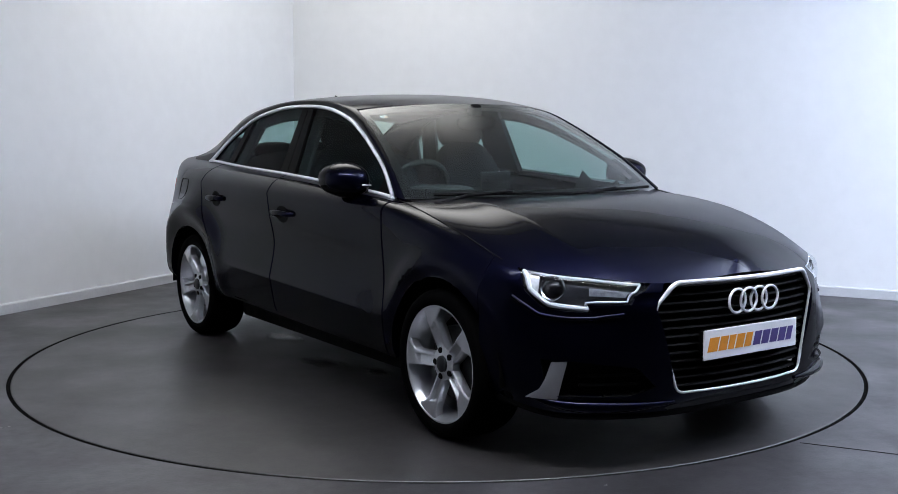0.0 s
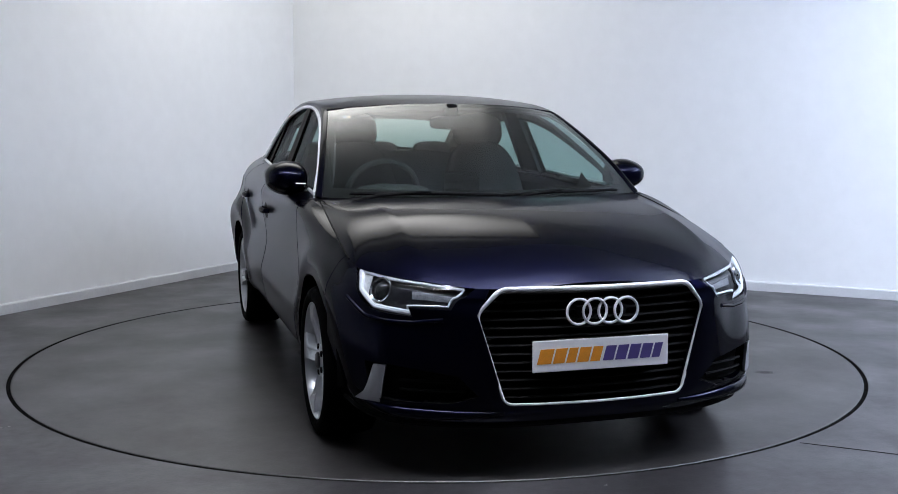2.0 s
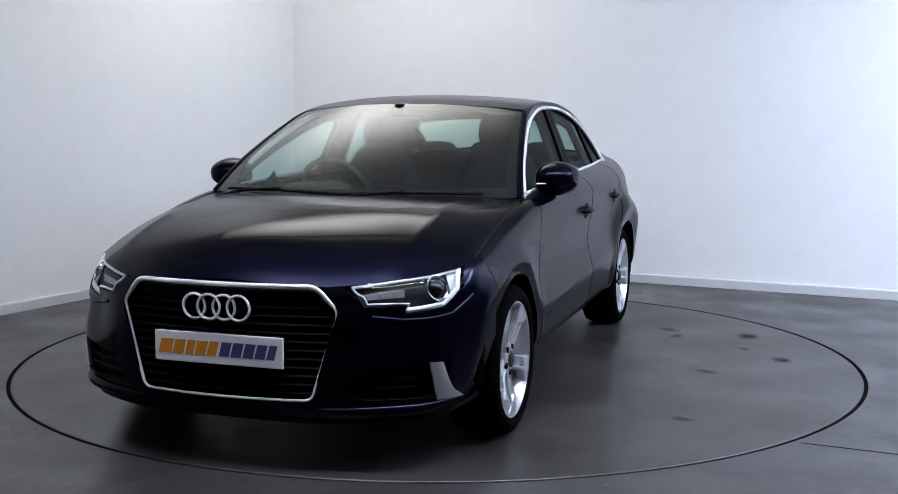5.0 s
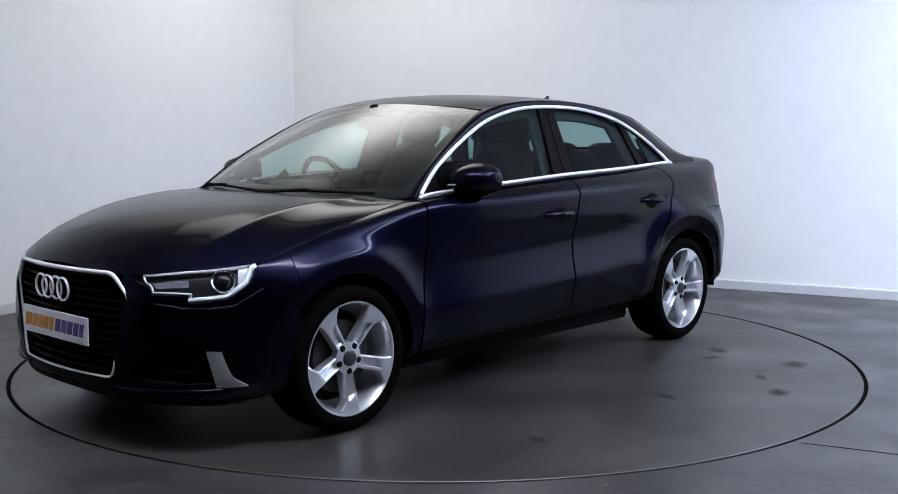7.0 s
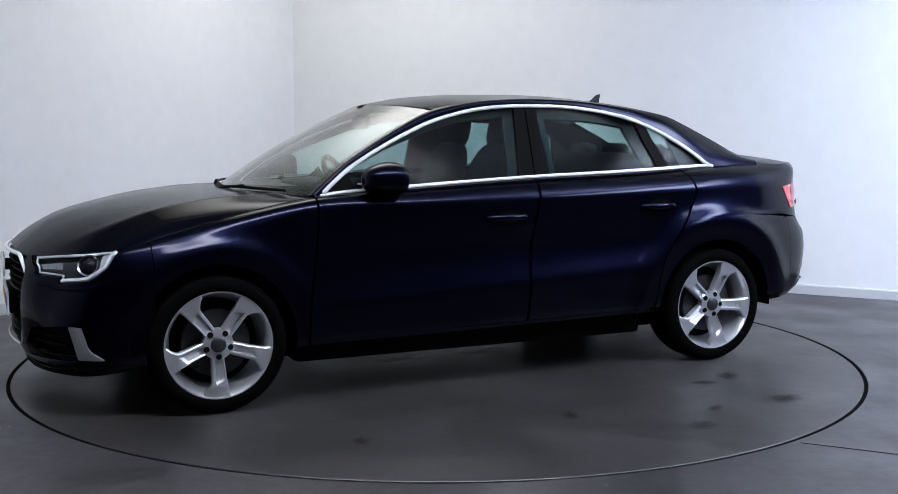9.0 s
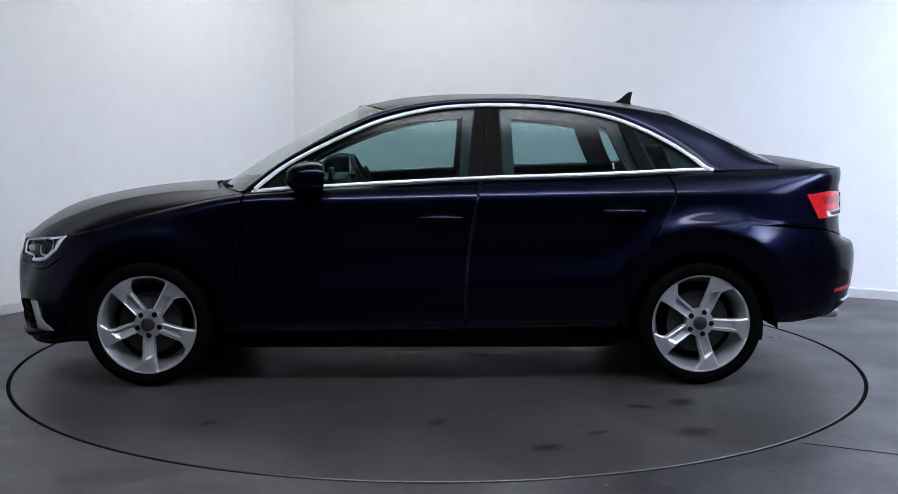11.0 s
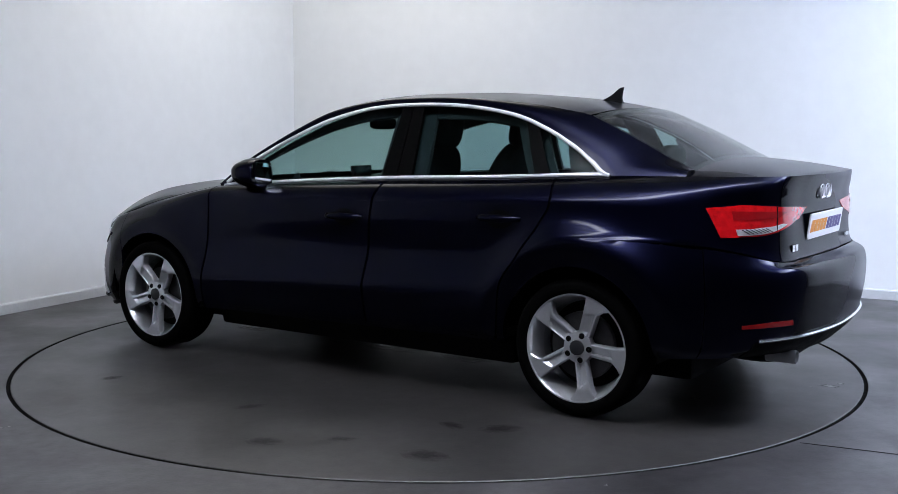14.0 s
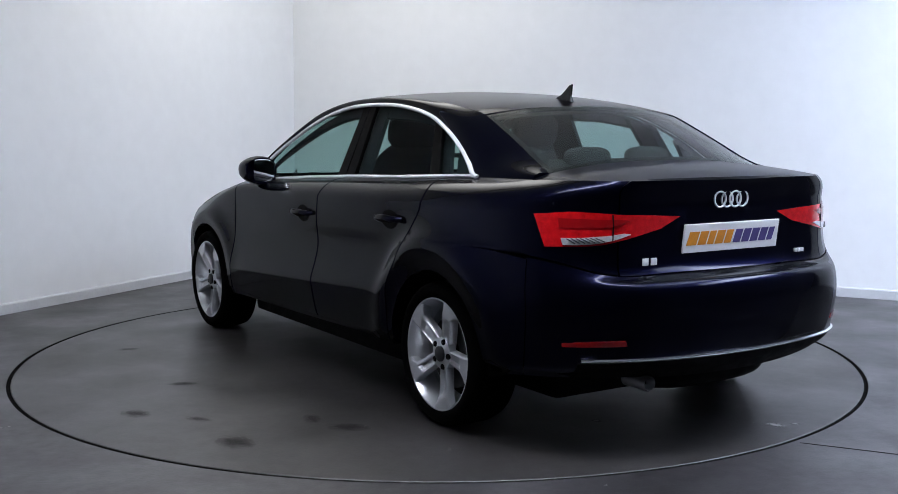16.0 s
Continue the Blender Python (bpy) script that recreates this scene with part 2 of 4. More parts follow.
LONG, WIDE = 12.0, 10.0
w1 = plain_wall("wall_west", CORNER - ALONG * LONG, ALONG, LONG, ACROSS, WALL)
w2 = plain_wall("wall_north", CORNER, ACROSS, WIDE, -ALONG, WALL)
w3 = plain_wall("wall_south", CORNER - ALONG * LONG, ACROSS, WIDE, ALONG, DARKWALL)
w4 = plain_wall("wall_east", CORNER + ACROSS * WIDE - ALONG * LONG, ALONG, LONG, -ACROSS, DARKWALL)
for w, label in ((w1, "plain white painted studio wall with low skirting"), (w2, "plain white painted studio wall behind the turntable"),
                 (w3, "unseen studio wall coloured dark to seem unlit"), (w4, "unseen studio wall coloured dark to seem unlit")):
    tagged(w, label, "wall", kind="structure")


def skirting(name, p, along, length, inward):
    bm = bmesh.new()
    prof = [(0.0, 0.0), (0.018, 0.0), (0.018, 0.062), (0.013, 0.070), (0.0, 0.072)]
    rows = [[bm.verts.new(p + along * s + inward * a + Vector((0, 0, z))) for a, z in prof] for s in (0.02, length)]
    for k in range(len(prof) - 1):
        bm.faces.new((rows[0][k], rows[1][k], rows[1][k + 1], rows[0][k + 1]))
    return tagged(part(name, bm, SKIRTING, smooth=False), "low white gloss skirting board along the wall", "skirting", kind="structure")


skirting("baseboard_west", CORNER, -ALONG, LONG, ACROSS)
skirting("baseboard_north", CORNER, ACROSS, WIDE, -ALONG)

# floor: one sheet with a round pit in which the turntable lies
bm = bmesh.new()
N = 128
room = [CORNER - ALONG * LONG, CORNER + ACROSS * WIDE - ALONG * LONG, CORNER + ACROSS * WIDE, CORNER]


def reach(d):
    """Distance from the axis to the room's edge in the direction d."""
    best = 99.0
    for i in range(4):
        a, e = room[i], room[(i + 1) % 4] - room[i]
        den = d.x * e.y - d.y * e.x
        if abs(den) > 1e-9:
            t, s = (a.x * e.y - a.y * e.x) / den, (a.x * d.y - a.y * d.x) / den
            if t > 0 and -0.001 <= s <= 1.001:
                best = min(best, t)
    return best


rows = []
for k in range(N):
    d = Vector((math.cos(k * math.tau / N), math.sin(k * math.tau / N), 0))
    far = reach(d) + 0.1
    rows.append([bm.verts.new((*(d * r).xy, z)) for r, z in ((0.01, -0.07), (RADIUS + 0.004, -0.07), (RADIUS + 0.004, -0.002), (RADIUS + 0.0045, 0.0), (far * 0.55 + 1.0, 0.0), (far, 0.0))])
for k in range(N):
    a, b = rows[k], rows[(k + 1) % N]
    for j in range(5):
        bm.faces.new((a[j], b[j], b[j + 1], a[j + 1]))
floor = tagged(part("floor", bm, FLOOR, smooth=False), "worn dark grey painted concrete floor round the turntable", "floor", kind="structure")

bm = bmesh.new()
c = [bm.verts.new(p + Vector((0, 0, HEIGHT))) for p in room]
bm.faces.new(c)
d = [bm.verts.new(p + Vector((0, 0, HEIGHT + 0.1))) for p in room]
bm.faces.new(d[::-1])
for i in range(4):
    bm.faces.new((c[i], c[(i + 1) % 4], d[(i + 1) % 4], d[i]))
tagged(part("ceiling", bm, CEILING, smooth=False), "plain white studio ceiling", "ceiling", kind="structure")

# turntable
turntable = thing("turntable", "round grey painted turntable flush with the floor", "turntable")
bm = bmesh.new()
prof = [(0.0, 0.0), (0.8, 0.0), (1.6, 0.0), (RADIUS - 0.020, 0.0), (RADIUS - 0.016, -0.003), (RADIUS - 0.016, -0.05), (0.0, -0.05)]
rows = [[bm.verts.new((max(r, 0.001) * math.cos(k * math.tau / N), max(r, 0.001) * math.sin(k * math.tau / N), z)) for k in range(N)] for r, z in prof]
for a, b in zip(rows, rows[1:]):
    for k in range(N):
        bm.faces.new((a[k], a[(k + 1) % N], b[(k + 1) % N], b[k]))
part("deck", merge(bm, 0.003), TABLE, turntable, smooth=False)


bm = bmesh.new()
rows = [[bm.verts.new((r * math.cos(k * math.tau / N), r * math.sin(k * math.tau / N), z)) for k in range(N)] for r, z in ((RADIUS - 0.0155, -0.002), (RADIUS - 0.010, -0.0055), (RADIUS - 0.002, -0.0055), (RADIUS + 0.0035, -0.002))]
for a, b in zip(rows, rows[1:]):
    for k in range(N):
        bm.faces.new((a[k], a[(k + 1) % N], b[(k + 1) % N], b[k]))
part("edge_seal", bm, RUBBER, turntable, "black rubber seal round the rim")


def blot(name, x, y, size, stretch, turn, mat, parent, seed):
    """A thin film, such as dirt, with a ragged outline."""
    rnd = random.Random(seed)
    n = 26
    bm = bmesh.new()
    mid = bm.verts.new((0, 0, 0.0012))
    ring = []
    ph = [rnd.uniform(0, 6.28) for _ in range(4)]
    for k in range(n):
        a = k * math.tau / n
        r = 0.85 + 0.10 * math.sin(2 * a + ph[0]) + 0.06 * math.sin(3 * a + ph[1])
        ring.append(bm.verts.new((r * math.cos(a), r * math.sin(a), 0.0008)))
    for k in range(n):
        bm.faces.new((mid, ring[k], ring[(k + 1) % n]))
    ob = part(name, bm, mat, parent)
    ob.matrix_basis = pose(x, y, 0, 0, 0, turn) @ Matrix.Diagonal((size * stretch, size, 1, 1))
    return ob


for i, (x, y, size, st, turn) in enumerate([(-0.47, 1.86, 0.07, 1.6, 20), (-0.05, 1.51, 0.05, 2.0, 60), (-1.10, 1.65, 0.09, 1.5, 10), (-0.70, 1.66, 0.04, 2.2, 30),
                                            (-1.15, 1.18, 0.08, 1.6, 40), (-0.95, 1.25, 0.05, 2.0, -20), (0.9, 1.5, 0.05, 1.6, 70)]):
    blot("oil_stain", x - AXIS[0], y - AXIS[1], size, st, turn, STAIN, turntable, 10 + i)
for i, (x, y, size, st, turn) in enumerate([(-2.07, -0.34, 0.035, 1.8, 10), (-2.10, -0.42, 0.02, 1.5, 50), (-2.0, -0.28, 0.012, 1.2, 0), (-1.62, 0.25, 0.02, 1.6, 20)]):
    blot("scuff", x - AXIS[0], y - AXIS[1], size, st, turn, SCUFF, turntable, 40 + i)

# Darker, smoother films below the car that mirror more than the deck.
GLOSSPATCH = material("dark_gloss_film", (0.012, 0.012, 0.012), 0.24, 0, 0, 0.3, 20, spec=0.5)
soft_edge(GLOSSPATCH, 0.8)
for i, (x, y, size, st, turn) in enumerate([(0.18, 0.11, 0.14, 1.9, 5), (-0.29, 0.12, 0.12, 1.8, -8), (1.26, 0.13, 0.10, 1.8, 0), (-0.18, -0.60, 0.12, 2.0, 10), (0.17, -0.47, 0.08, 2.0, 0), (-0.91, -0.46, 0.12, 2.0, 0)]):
    blot("gloss_patch", x - AXIS[0], y - AXIS[1], size, st, turn, GLOSSPATCH, turntable, 70 + i)

# floor joint and chips outside the turntable
bm = bmesh.new()
tube(bm, [(1.42, -1.735, -0.001), (1.60, -1.82, -0.001), (1.90, -1.965, -0.001), (2.4, -2.2, -0.001)], 0.0035, 5)
part("floor_joint", bm, BLACK, floor, "thin dark joint in the floor")
for i, (x, y, size) in enumerate([(-1.80, -1.52, 0.02), (-1.77, -1.50, 0.012), (0.58, -2.235, 0.010), (-1.83, -1.46, 0.010)]):
    blot("floor_chip", x, y, size, 1.4, 25 * i, SCUFF, floor, 90 + i)

# ceiling softboxes
def glow(name, colour, strength, edge=1.0):
    """A diffuser lit from behind: brightest in its middle, falling to the share edge at its rim."""
    m = bpy.data.materials.new(name)
    m.use_nodes = True
    nt = m.node_tree
    nt.nodes.remove(nt.nodes["Principled BSDF"])
    em = nt.nodes.new("ShaderNodeEmission")
    em.inputs[0].default_value = (*colour, 1)
    tc = nt.nodes.new("ShaderNodeTexCoord")
    axes = nt.nodes.new("ShaderNodeSeparateXYZ")
    nt.links.new(tc.outputs["Generated"], axes.inputs[0])
    fall = []
    for k in (0, 1):
        half = nt.nodes.new("ShaderNodeMath")
        half.operation, half.inputs[1].default_value = "SUBTRACT", 0.5
        size = nt.nodes.new("ShaderNodeMath")
        size.operation = "ABSOLUTE"
        r = nt.nodes.new("ShaderNodeMapRange")
        r.interpolation_type = "SMOOTHSTEP"
        r.inputs["From Min"].default_value, r.inputs["From Max"].default_value = 0.08, 0.5
        r.inputs["To Min"].default_value, r.inputs["To Max"].default_value = 1.0, edge
        nt.links.new(axes.outputs[k], half.inputs[0])
        nt.links.new(half.outputs[0], size.inputs[0])
        nt.links.new(size.outputs[0], r.inputs["Value"])
        fall.append(r)
    both_ways = nt.nodes.new("ShaderNodeMath")
    both_ways.operation = "MULTIPLY"
    total = nt.nodes.new("ShaderNodeMath")
    total.operation, total.inputs[1].default_value = "MULTIPLY", strength
    nt.links.new(fall[0].outputs[0], both_ways.inputs[0])
    nt.links.new(fall[1].outputs[0], both_ways.inputs[1])
    nt.links.new(both_ways.outputs[0], total.inputs[0])
    nt.links.new(total.outputs[0], em.inputs[1])
    nt.links.new(em.outputs[0], nt.nodes["Material Output"].inputs[0])
    return m


GLOW_MAIN = glow("neutral_softbox_glow", (0.97, 0.97, 0.96), 5.9, 0.3)
GLOW_SOFT = glow("blueish_softbox_glow", (0.88, 0.92, 1.04), 50.0, 0.3)
GLOW_RIGHT = glow("cool_softbox_glow", (0.76, 0.87, 1.13), 35.0, 0.3)


def softbox(x, y, z, sx, sy, turn, mat, label, tilt=0):
    ob = tagged(thing("softbox", label, "studio light", pose(x, y, z, 0, 0, turn) @ pose(0, 0, 0, tilt)), group="studio softboxes")
    bm = bmesh.new()
    box(bm, -sx / 2, sx / 2, -sy / 2, sy / 2, 0, 0.004)
    part("diffuser", bm, mat, ob, smooth=False)
    bm = bmesh.new()
    t = 0.03
    for a, b, c, d in ((-sx / 2 - t, sx / 2 + t, -sy / 2 - t, -sy / 2), (-sx / 2 - t, sx / 2 + t, sy / 2, sy / 2 + t), (-sx / 2 - t, -sx / 2, -sy / 2, sy / 2), (sx / 2, sx / 2 + t, -sy / 2, sy / 2)):
        box(bm, a, b, c, d, -0.01, 0.18)
    part("frame", bm, BLACK, ob, smooth=False)
    for sxx in (-1, 1):
        bm = bmesh.new()
        up = Matrix.Rotation(radians(-tilt), 3, "X") @ Vector((0, 0, HEIGHT - z))
        tube(bm, [(sxx * sx * 0.4, 0, 0.0), Vector((sxx * sx * 0.4, 0, 0)) + up], 0.006)
        part("hanger", bm, BLACK, ob)
    return ob


softbox(-0.8, 2.1, 3.6, 3.2, 2.6, 0, GLOW_MAIN, "large white overhead studio softbox hung from the ceiling")
softbox(0.2, -2.6, 3.35, 4.8, 0.42, 0, GLOW_SOFT, "long narrow studio softbox hung from the ceiling near the entrance")
softbox(4.25, -1.2, 3.1, 1.6, 3.6, -28, GLOW_RIGHT, "cool white studio softbox tilted towards the wall", 30)
# ---------------------------------------------------------------- the car: body shell
# Six level curves run round half of the body, from the middle of the nose to the middle of the tail, at the same 17 stations.
SIDE = [1.65, 1.3165, 0.90, 0.35, -0.21, -0.75, -1.0, -1.3165, -1.68]


def level(nose, ys, zs, tail, door=0.90, pillar=-0.21):
    xs = list(SIDE)
    xs[2], xs[4] = door, pillar
    return list(nose) + list(zip(xs, ys, zs)) + list(tail)


LEVELS = [
    level([(2.05, 0, .185), (2.03, .36, .185), (1.94, .61, .19), (1.82, .735, .195)],
          [.805, .860, .850, .845, .842, .840, .840, .850, .825], [.225, .24, .262, .268, .276, .285, .29, .298, .30],
          [(-1.92, .735, .31), (-2.05, .56, .315), (-2.11, .3, .30), (-2.13, 0, .295)], 0.915, -0.19),
    level([(2.09, 0, .262), (2.07, .36, .262), (1.985, .61, .27), (1.865, .757, .28)],
          [.838, .890, .872, .866, .866, .866, .868, .882, .862], [.30, .31, .32, .325, .335, .345, .35, .36, .36],
          [(-1.97, .745, .37), (-2.12, .56, .378), (-2.18, .3, .375), (-2.195, 0, .372)], 0.915, -0.19),
    level([(2.10, 0, .42), (2.08, .40, .42), (1.985, .62, .42), (1.87, .763, .42)],
          [.855, .890, .880, .881, .880, .877, .875, .883, .868], [.43, .44, .44, .46, .485, .515, .53, .54, .53],
          [(-1.99, .75, .53), (-2.15, .57, .53), (-2.205, .3, .525), (-2.22, 0, .52)], 0.91, -0.19),
    level([(2.105, 0, .56), (2.075, .42, .56), (1.945, .63, .56), (1.83, .765, .56)],
          [.852, .888, .864, .858, .856, .855, .860, .880, .862], [.575, .60, .61, .63, .65, .66, .67, .68, .67],
          [(-1.975, .75, .645), (-2.14, .57, .655), (-2.195, .3, .658), (-2.207, 0, .658)], 0.885, -0.205),
    level([(2.10, 0, .63), (2.06, .40, .625), (1.938, .64, .63), (1.81, .76, .635)],
          [.838, .872, .866, .870, .872, .868, .862, .860, .828], [.66, .69, .755, .77, .785, .80, .805, .81, .80],
          [(-1.94, .735, .765), (-2.075, .57, .715), (-2.105, .3, .712), (-2.11, 0, .71)], 0.87, -0.222),
    level([(2.11, 0, .665), (2.063, .385, .642), (1.930, .635, .672), (1.793, .742, .688)],
          [.812, .846, .865, .874, .875, .868, .860, .845, .80], [.712, .782, .876, .887, .899, .910, .914, .920, .925],
          [(-1.93, .705, .935), (-2.065, .56, .945), (-2.09, .3, .94), (-2.095, 0, .94)], 0.865, -0.245),
    level([(2.095, 0, .69), (2.052, .375, .672), (1.902, .622, .695), (1.778, .728, .708)],
          [.788, .790, .770, .757, .746, .735, .725, .707, .682], [.732, .826, .918, .955, .987, 1.003, 1.013, 1.027, 1.031],
          [(-1.94, .64, 1.035), (-2.08, .52, 1.036), (-2.115, .3, 1.036), (-2.125, 0, 1.034)], 0.86, -0.27)]


LEVELS = [[(lv[1][0], -lv[1][1], lv[1][2])] + lv + [(lv[-2][0], -lv[-2][1], lv[-2][2])] for lv in LEVELS]


def body(u, v):
    """A point of the body side: u runs from the nose round to the tail, v from the lower edge up to the shoulder."""
    side = -1 if u < 0 else 1
    u = abs(u)
    if u > 16:
        u, side = 32 - u, -side
    k = [spline(lv, u + 1) for lv in LEVELS]
    if u < 1e-6 or u > 16 - 1e-6:
        for q in k:
            q[1] = 0
    soft = spline(k, v)
    hard = spline(k[:6], v) if v <= 5 else k[5] + (k[6] - k[5]) * (v - 5) + np.array((0, 0.018, 0.012)) * math.sin(math.pi * (v - 5))
    c = min(1, max(0, (u - 4.6) / 1.5))
    p = soft * (1 - c) + hard * c
    for cx, swell, at, wide in ((1.3165, 0.020, 0.415, 0.052), (-1.3165, 0.044, 0.455, 0.070)):
        r = math.hypot(p[0] - cx, p[2] - 0.30)
        if 0.001 < r < 0.75 and v < 5.2:
            p[1] += swell * (0.35 + 0.65 * max(0, (p[2] - 0.30) / r) ** 2) * math.exp(-((r - at) / wide) ** 2) * min(1, max(0, (5.2 - v) / 0.8))
    door = min(1, max(0, (0.95 - p[0]) / 0.2)) * min(1, max(0, (p[0] + 0.98) / 0.2))
    if door > 0:
        p[1] += 0.014 * door * math.exp(-(v - 2) / 0.28 if v > 2 else -(2 - v) / 0.5)
    return Vector((p[0], side * p[1], p[2]))


def outward(u, v):
    d = 0.02
    a = body(u + d, v) - body(u - d, v)
    b = body(u, min(v + d, 6)) - body(u, max(v - d, 0))
    n = a.cross(b).normalized()
    p = body(u, v)
    return n if n.dot(p - Vector((p.x * 0.85, 0, p.z))) > 0 else -n


def on_body(u, v, proud=0.0):
    return body(u, v) + outward(u, v) * proud if proud else body(u, v)


GRID = [(u, v, body(u, v)) for u in np.arange(0, 16.01, 0.05) for v in np.arange(0, 6.01, 0.05)]
GRIDP = np.array([g[2] for g in GRID])


def locate(x, y, z):
    """The (u, v) of the body nearest to a place."""
    i = int(np.argmin(((GRIDP - np.array((x, y, z))) ** 2).sum(1)))
    u, v = GRID[i][0], GRID[i][1]
    step = 0.025
    for _ in range(5):
        best = min(((body(u + a, min(6, max(0, v + b))) - Vector((x, y, z))).length, u + a, min(6, max(0, v + b))) for a in (-step, 0, step) for b in (-step, 0, step))
        u, v, step = best[1], best[2], step / 2
    return u, v


def flat_panel(u0, u1, v0, v1, du=0.08, dv=0.16):
    """A panel laid out flat in (u, v); u0 and u1 may be functions of v."""
    f0 = u0 if callable(u0) else (lambda v: u0)
    f1 = u1 if callable(u1) else (lambda v: u1)
    nu = max(2, int(abs(f1(3) - f0(3)) / du))
    nv = max(2, int((v1 - v0) / dv))
    if v0 < 5 < v1:
        rows = list(np.linspace(v0, 5, max(2, int((5 - v0) / dv)))) + list(np.linspace(5, v1, max(3, int((v1 - 5) / dv))))[1:]
    else:
        rows = list(np.linspace(v0, v1, nv + 1))
    nv = len(rows) - 1
    return sheet(lambda a, b: (f0(rows[round(b * nv)]) * (1 - a) + f1(rows[round(b * nv)]) * a, rows[round(b * nv)], 0), nu, nv)


def wrap(bm, proud=0.0, thick=0.0):
    for w in bm.verts:
        w.co = on_body(w.co.x, w.co.y, proud)
    if thick:
        thicken(bm, thick)
    return bm


car = thing("car", "dark navy metallic four-door saloon car parked on the turntable", "car")
SHIFT = Matrix.Translation((-AXIS[0], -AXIS[1], 0))


def car_part(name, bm, mat, label="", parent=None, smooth=True):
    ob = part(name, bm, mat, parent or car, label, smooth)
    if parent is None:
        ob.matrix_basis = SHIFT.copy()
    return ob


def both(name, build, mat, label=""):
    """A part on the left and its mirror twin on the right."""
    bm = build()
    other = mirrored(bm)
    return car_part(name, bm, mat, label), car_part(name, other, mat, label)


GAP = 0.012
REAR_CUT = curve([0, 2, 3, 4, 5, 6], [9.64, 9.82, 10.14, 10.44, 10.6, 10.49])
NOSE_CUT = 4.25
TAIL_CUT = 12.55
SHELF = 3.82
HEAD3 = [(2.015, .428, .657), (1.900, .615, .692), (1.775, .725, .706), (1.685, .772, .712), (1.735, .768, .632), (1.80, .742, .583), (1.87, .70, .574), (1.933, .633, .570),
         (1.912, .636, .602), (2.002, .509, .594)]
TAIL3 = [(-1.835, .755, .912), (-1.96, .69, .925), (-2.075, .55, .915), (-2.085, .40, .908), (-2.09, .265, .900), (-2.09, .36, .858), (-2.075, .55, .818), (-1.99, .69, .800), (-1.895, .745, .793)]
HEAD = [locate(*p) for p in HEAD3]
TAIL = [locate(*p) for p in TAIL3]
HEAD = [(u, 6.0 if i < 4 else v) for i, (u, v) in enumerate(HEAD)]
GRILLE = [(-.36, .674), (.36, .674), (.44, .585), (.342, .268), (-.342, .268), (-.44, .585)]
FOG3 = [(1.83, .778, .405), (1.93, .71, .402), (2.03, .50, .375), (2.06, .43, .30), (2.02, .52, .272), (1.85, .775, .272)]
FOG = [locate(*p) for p in FOG3]
REFL3 = [(-1.985, .73, .452), (-2.06, .65, .466), (-2.115, .555, .470), (-2.12, .55, .448), (-2.06, .645, .445), (-1.985, .73, .438)]


def mirror_uv(poly, top=False):
    return [((32 - u) if top else -u, v) for u, v in poly]


# front bumper with the openings for grille, headlights and side intakes
bm = flat_panel(-NOSE_CUT, NOSE_CUT, 0, 6)
for poly in (HEAD, mirror_uv(HEAD), FOG, mirror_uv(FOG)):
    cut(bm, [(u, v + (0.1 if v > 5.99 else 0)) for u, v in poly], (0, 1))
wrap(bm)
cut(bm, [(y, z + (0.05 if z > .65 else 0)) for y, z in GRILLE], (1, 2))
bmesh.ops.delete(bm, geom=[f for f in bm.faces if abs(f.calc_center_median().y) < .36 and f.calc_center_median().z > .60], context="FACES")
thicken(merge(bm), 0.03)
car_part("front_bumper", bm, PAINT)


def arch_outline(cx, cz, r):
    return [(cx + r, 0.1)] + [(cx + r * math.cos(math.pi * k / 22), cz + r * math.sin(math.pi * k / 22)) for k in range(23)] + [(cx - r, 0.1)]


def wing():
    bm = wrap(flat_panel(NOSE_CUT + GAP, 6 - GAP, 0, 6, 0.06))
    cut(bm, arch_outline(1.3165, .30, .348), (0, 2))
    return thicken(merge(bm), 0.03)


def front_door():
    return thicken(wrap(flat_panel(6 + GAP, 8 - GAP, 0.42, 6, 0.1)), 0.025)


def rear_door():
    return thicken(wrap(flat_panel(8 + GAP, lambda v: REAR_CUT(v) - GAP * 1.6, 0.42, 6, 0.1)), 0.025)


def sill():
    return thicken(wrap(flat_panel(6 + GAP, lambda v: REAR_CUT(0) - 0.01, 0, 0.40, 0.1)), 0.03)


def quarter():
    bm = flat_panel(lambda v: REAR_CUT(v) + GAP * 1.6, lambda v: TAIL_CUT if v < SHELF else 14.05, 0, 6, 0.06, 0.125)
    bmesh.ops.delete(bm, geom=[f for f in bm.faces if f.calc_center_median().y < SHELF and f.calc_center_median().x > TAIL_CUT], context="FACES")
    cut(bm, TAIL, (0, 1))
    wrap(bm)
    cut(bm, arch_outline(-1.3165, .30, .352), (0, 2))
    return thicken(merge(bm), 0.03)


both("front_wing", wing, PAINT)
fd = both("front_door", front_door, PAINT)
rd = both("rear_door", rear_door, PAINT)
both("sill", sill, PAINT)
both("rear_quarter_panel", quarter, PAINT)

bm = flat_panel(TAIL_CUT + GAP, 32 - TAIL_CUT - GAP, 0, SHELF - 0.04, 0.1, 0.125)
wrap(bm)
car_part("rear_bumper", thicken(merge(bm), 0.03), PAINT)

bm = flat_panel(14.08, 32 - 14.08, SHELF + 0.02, 6, 0.1, 0.125)
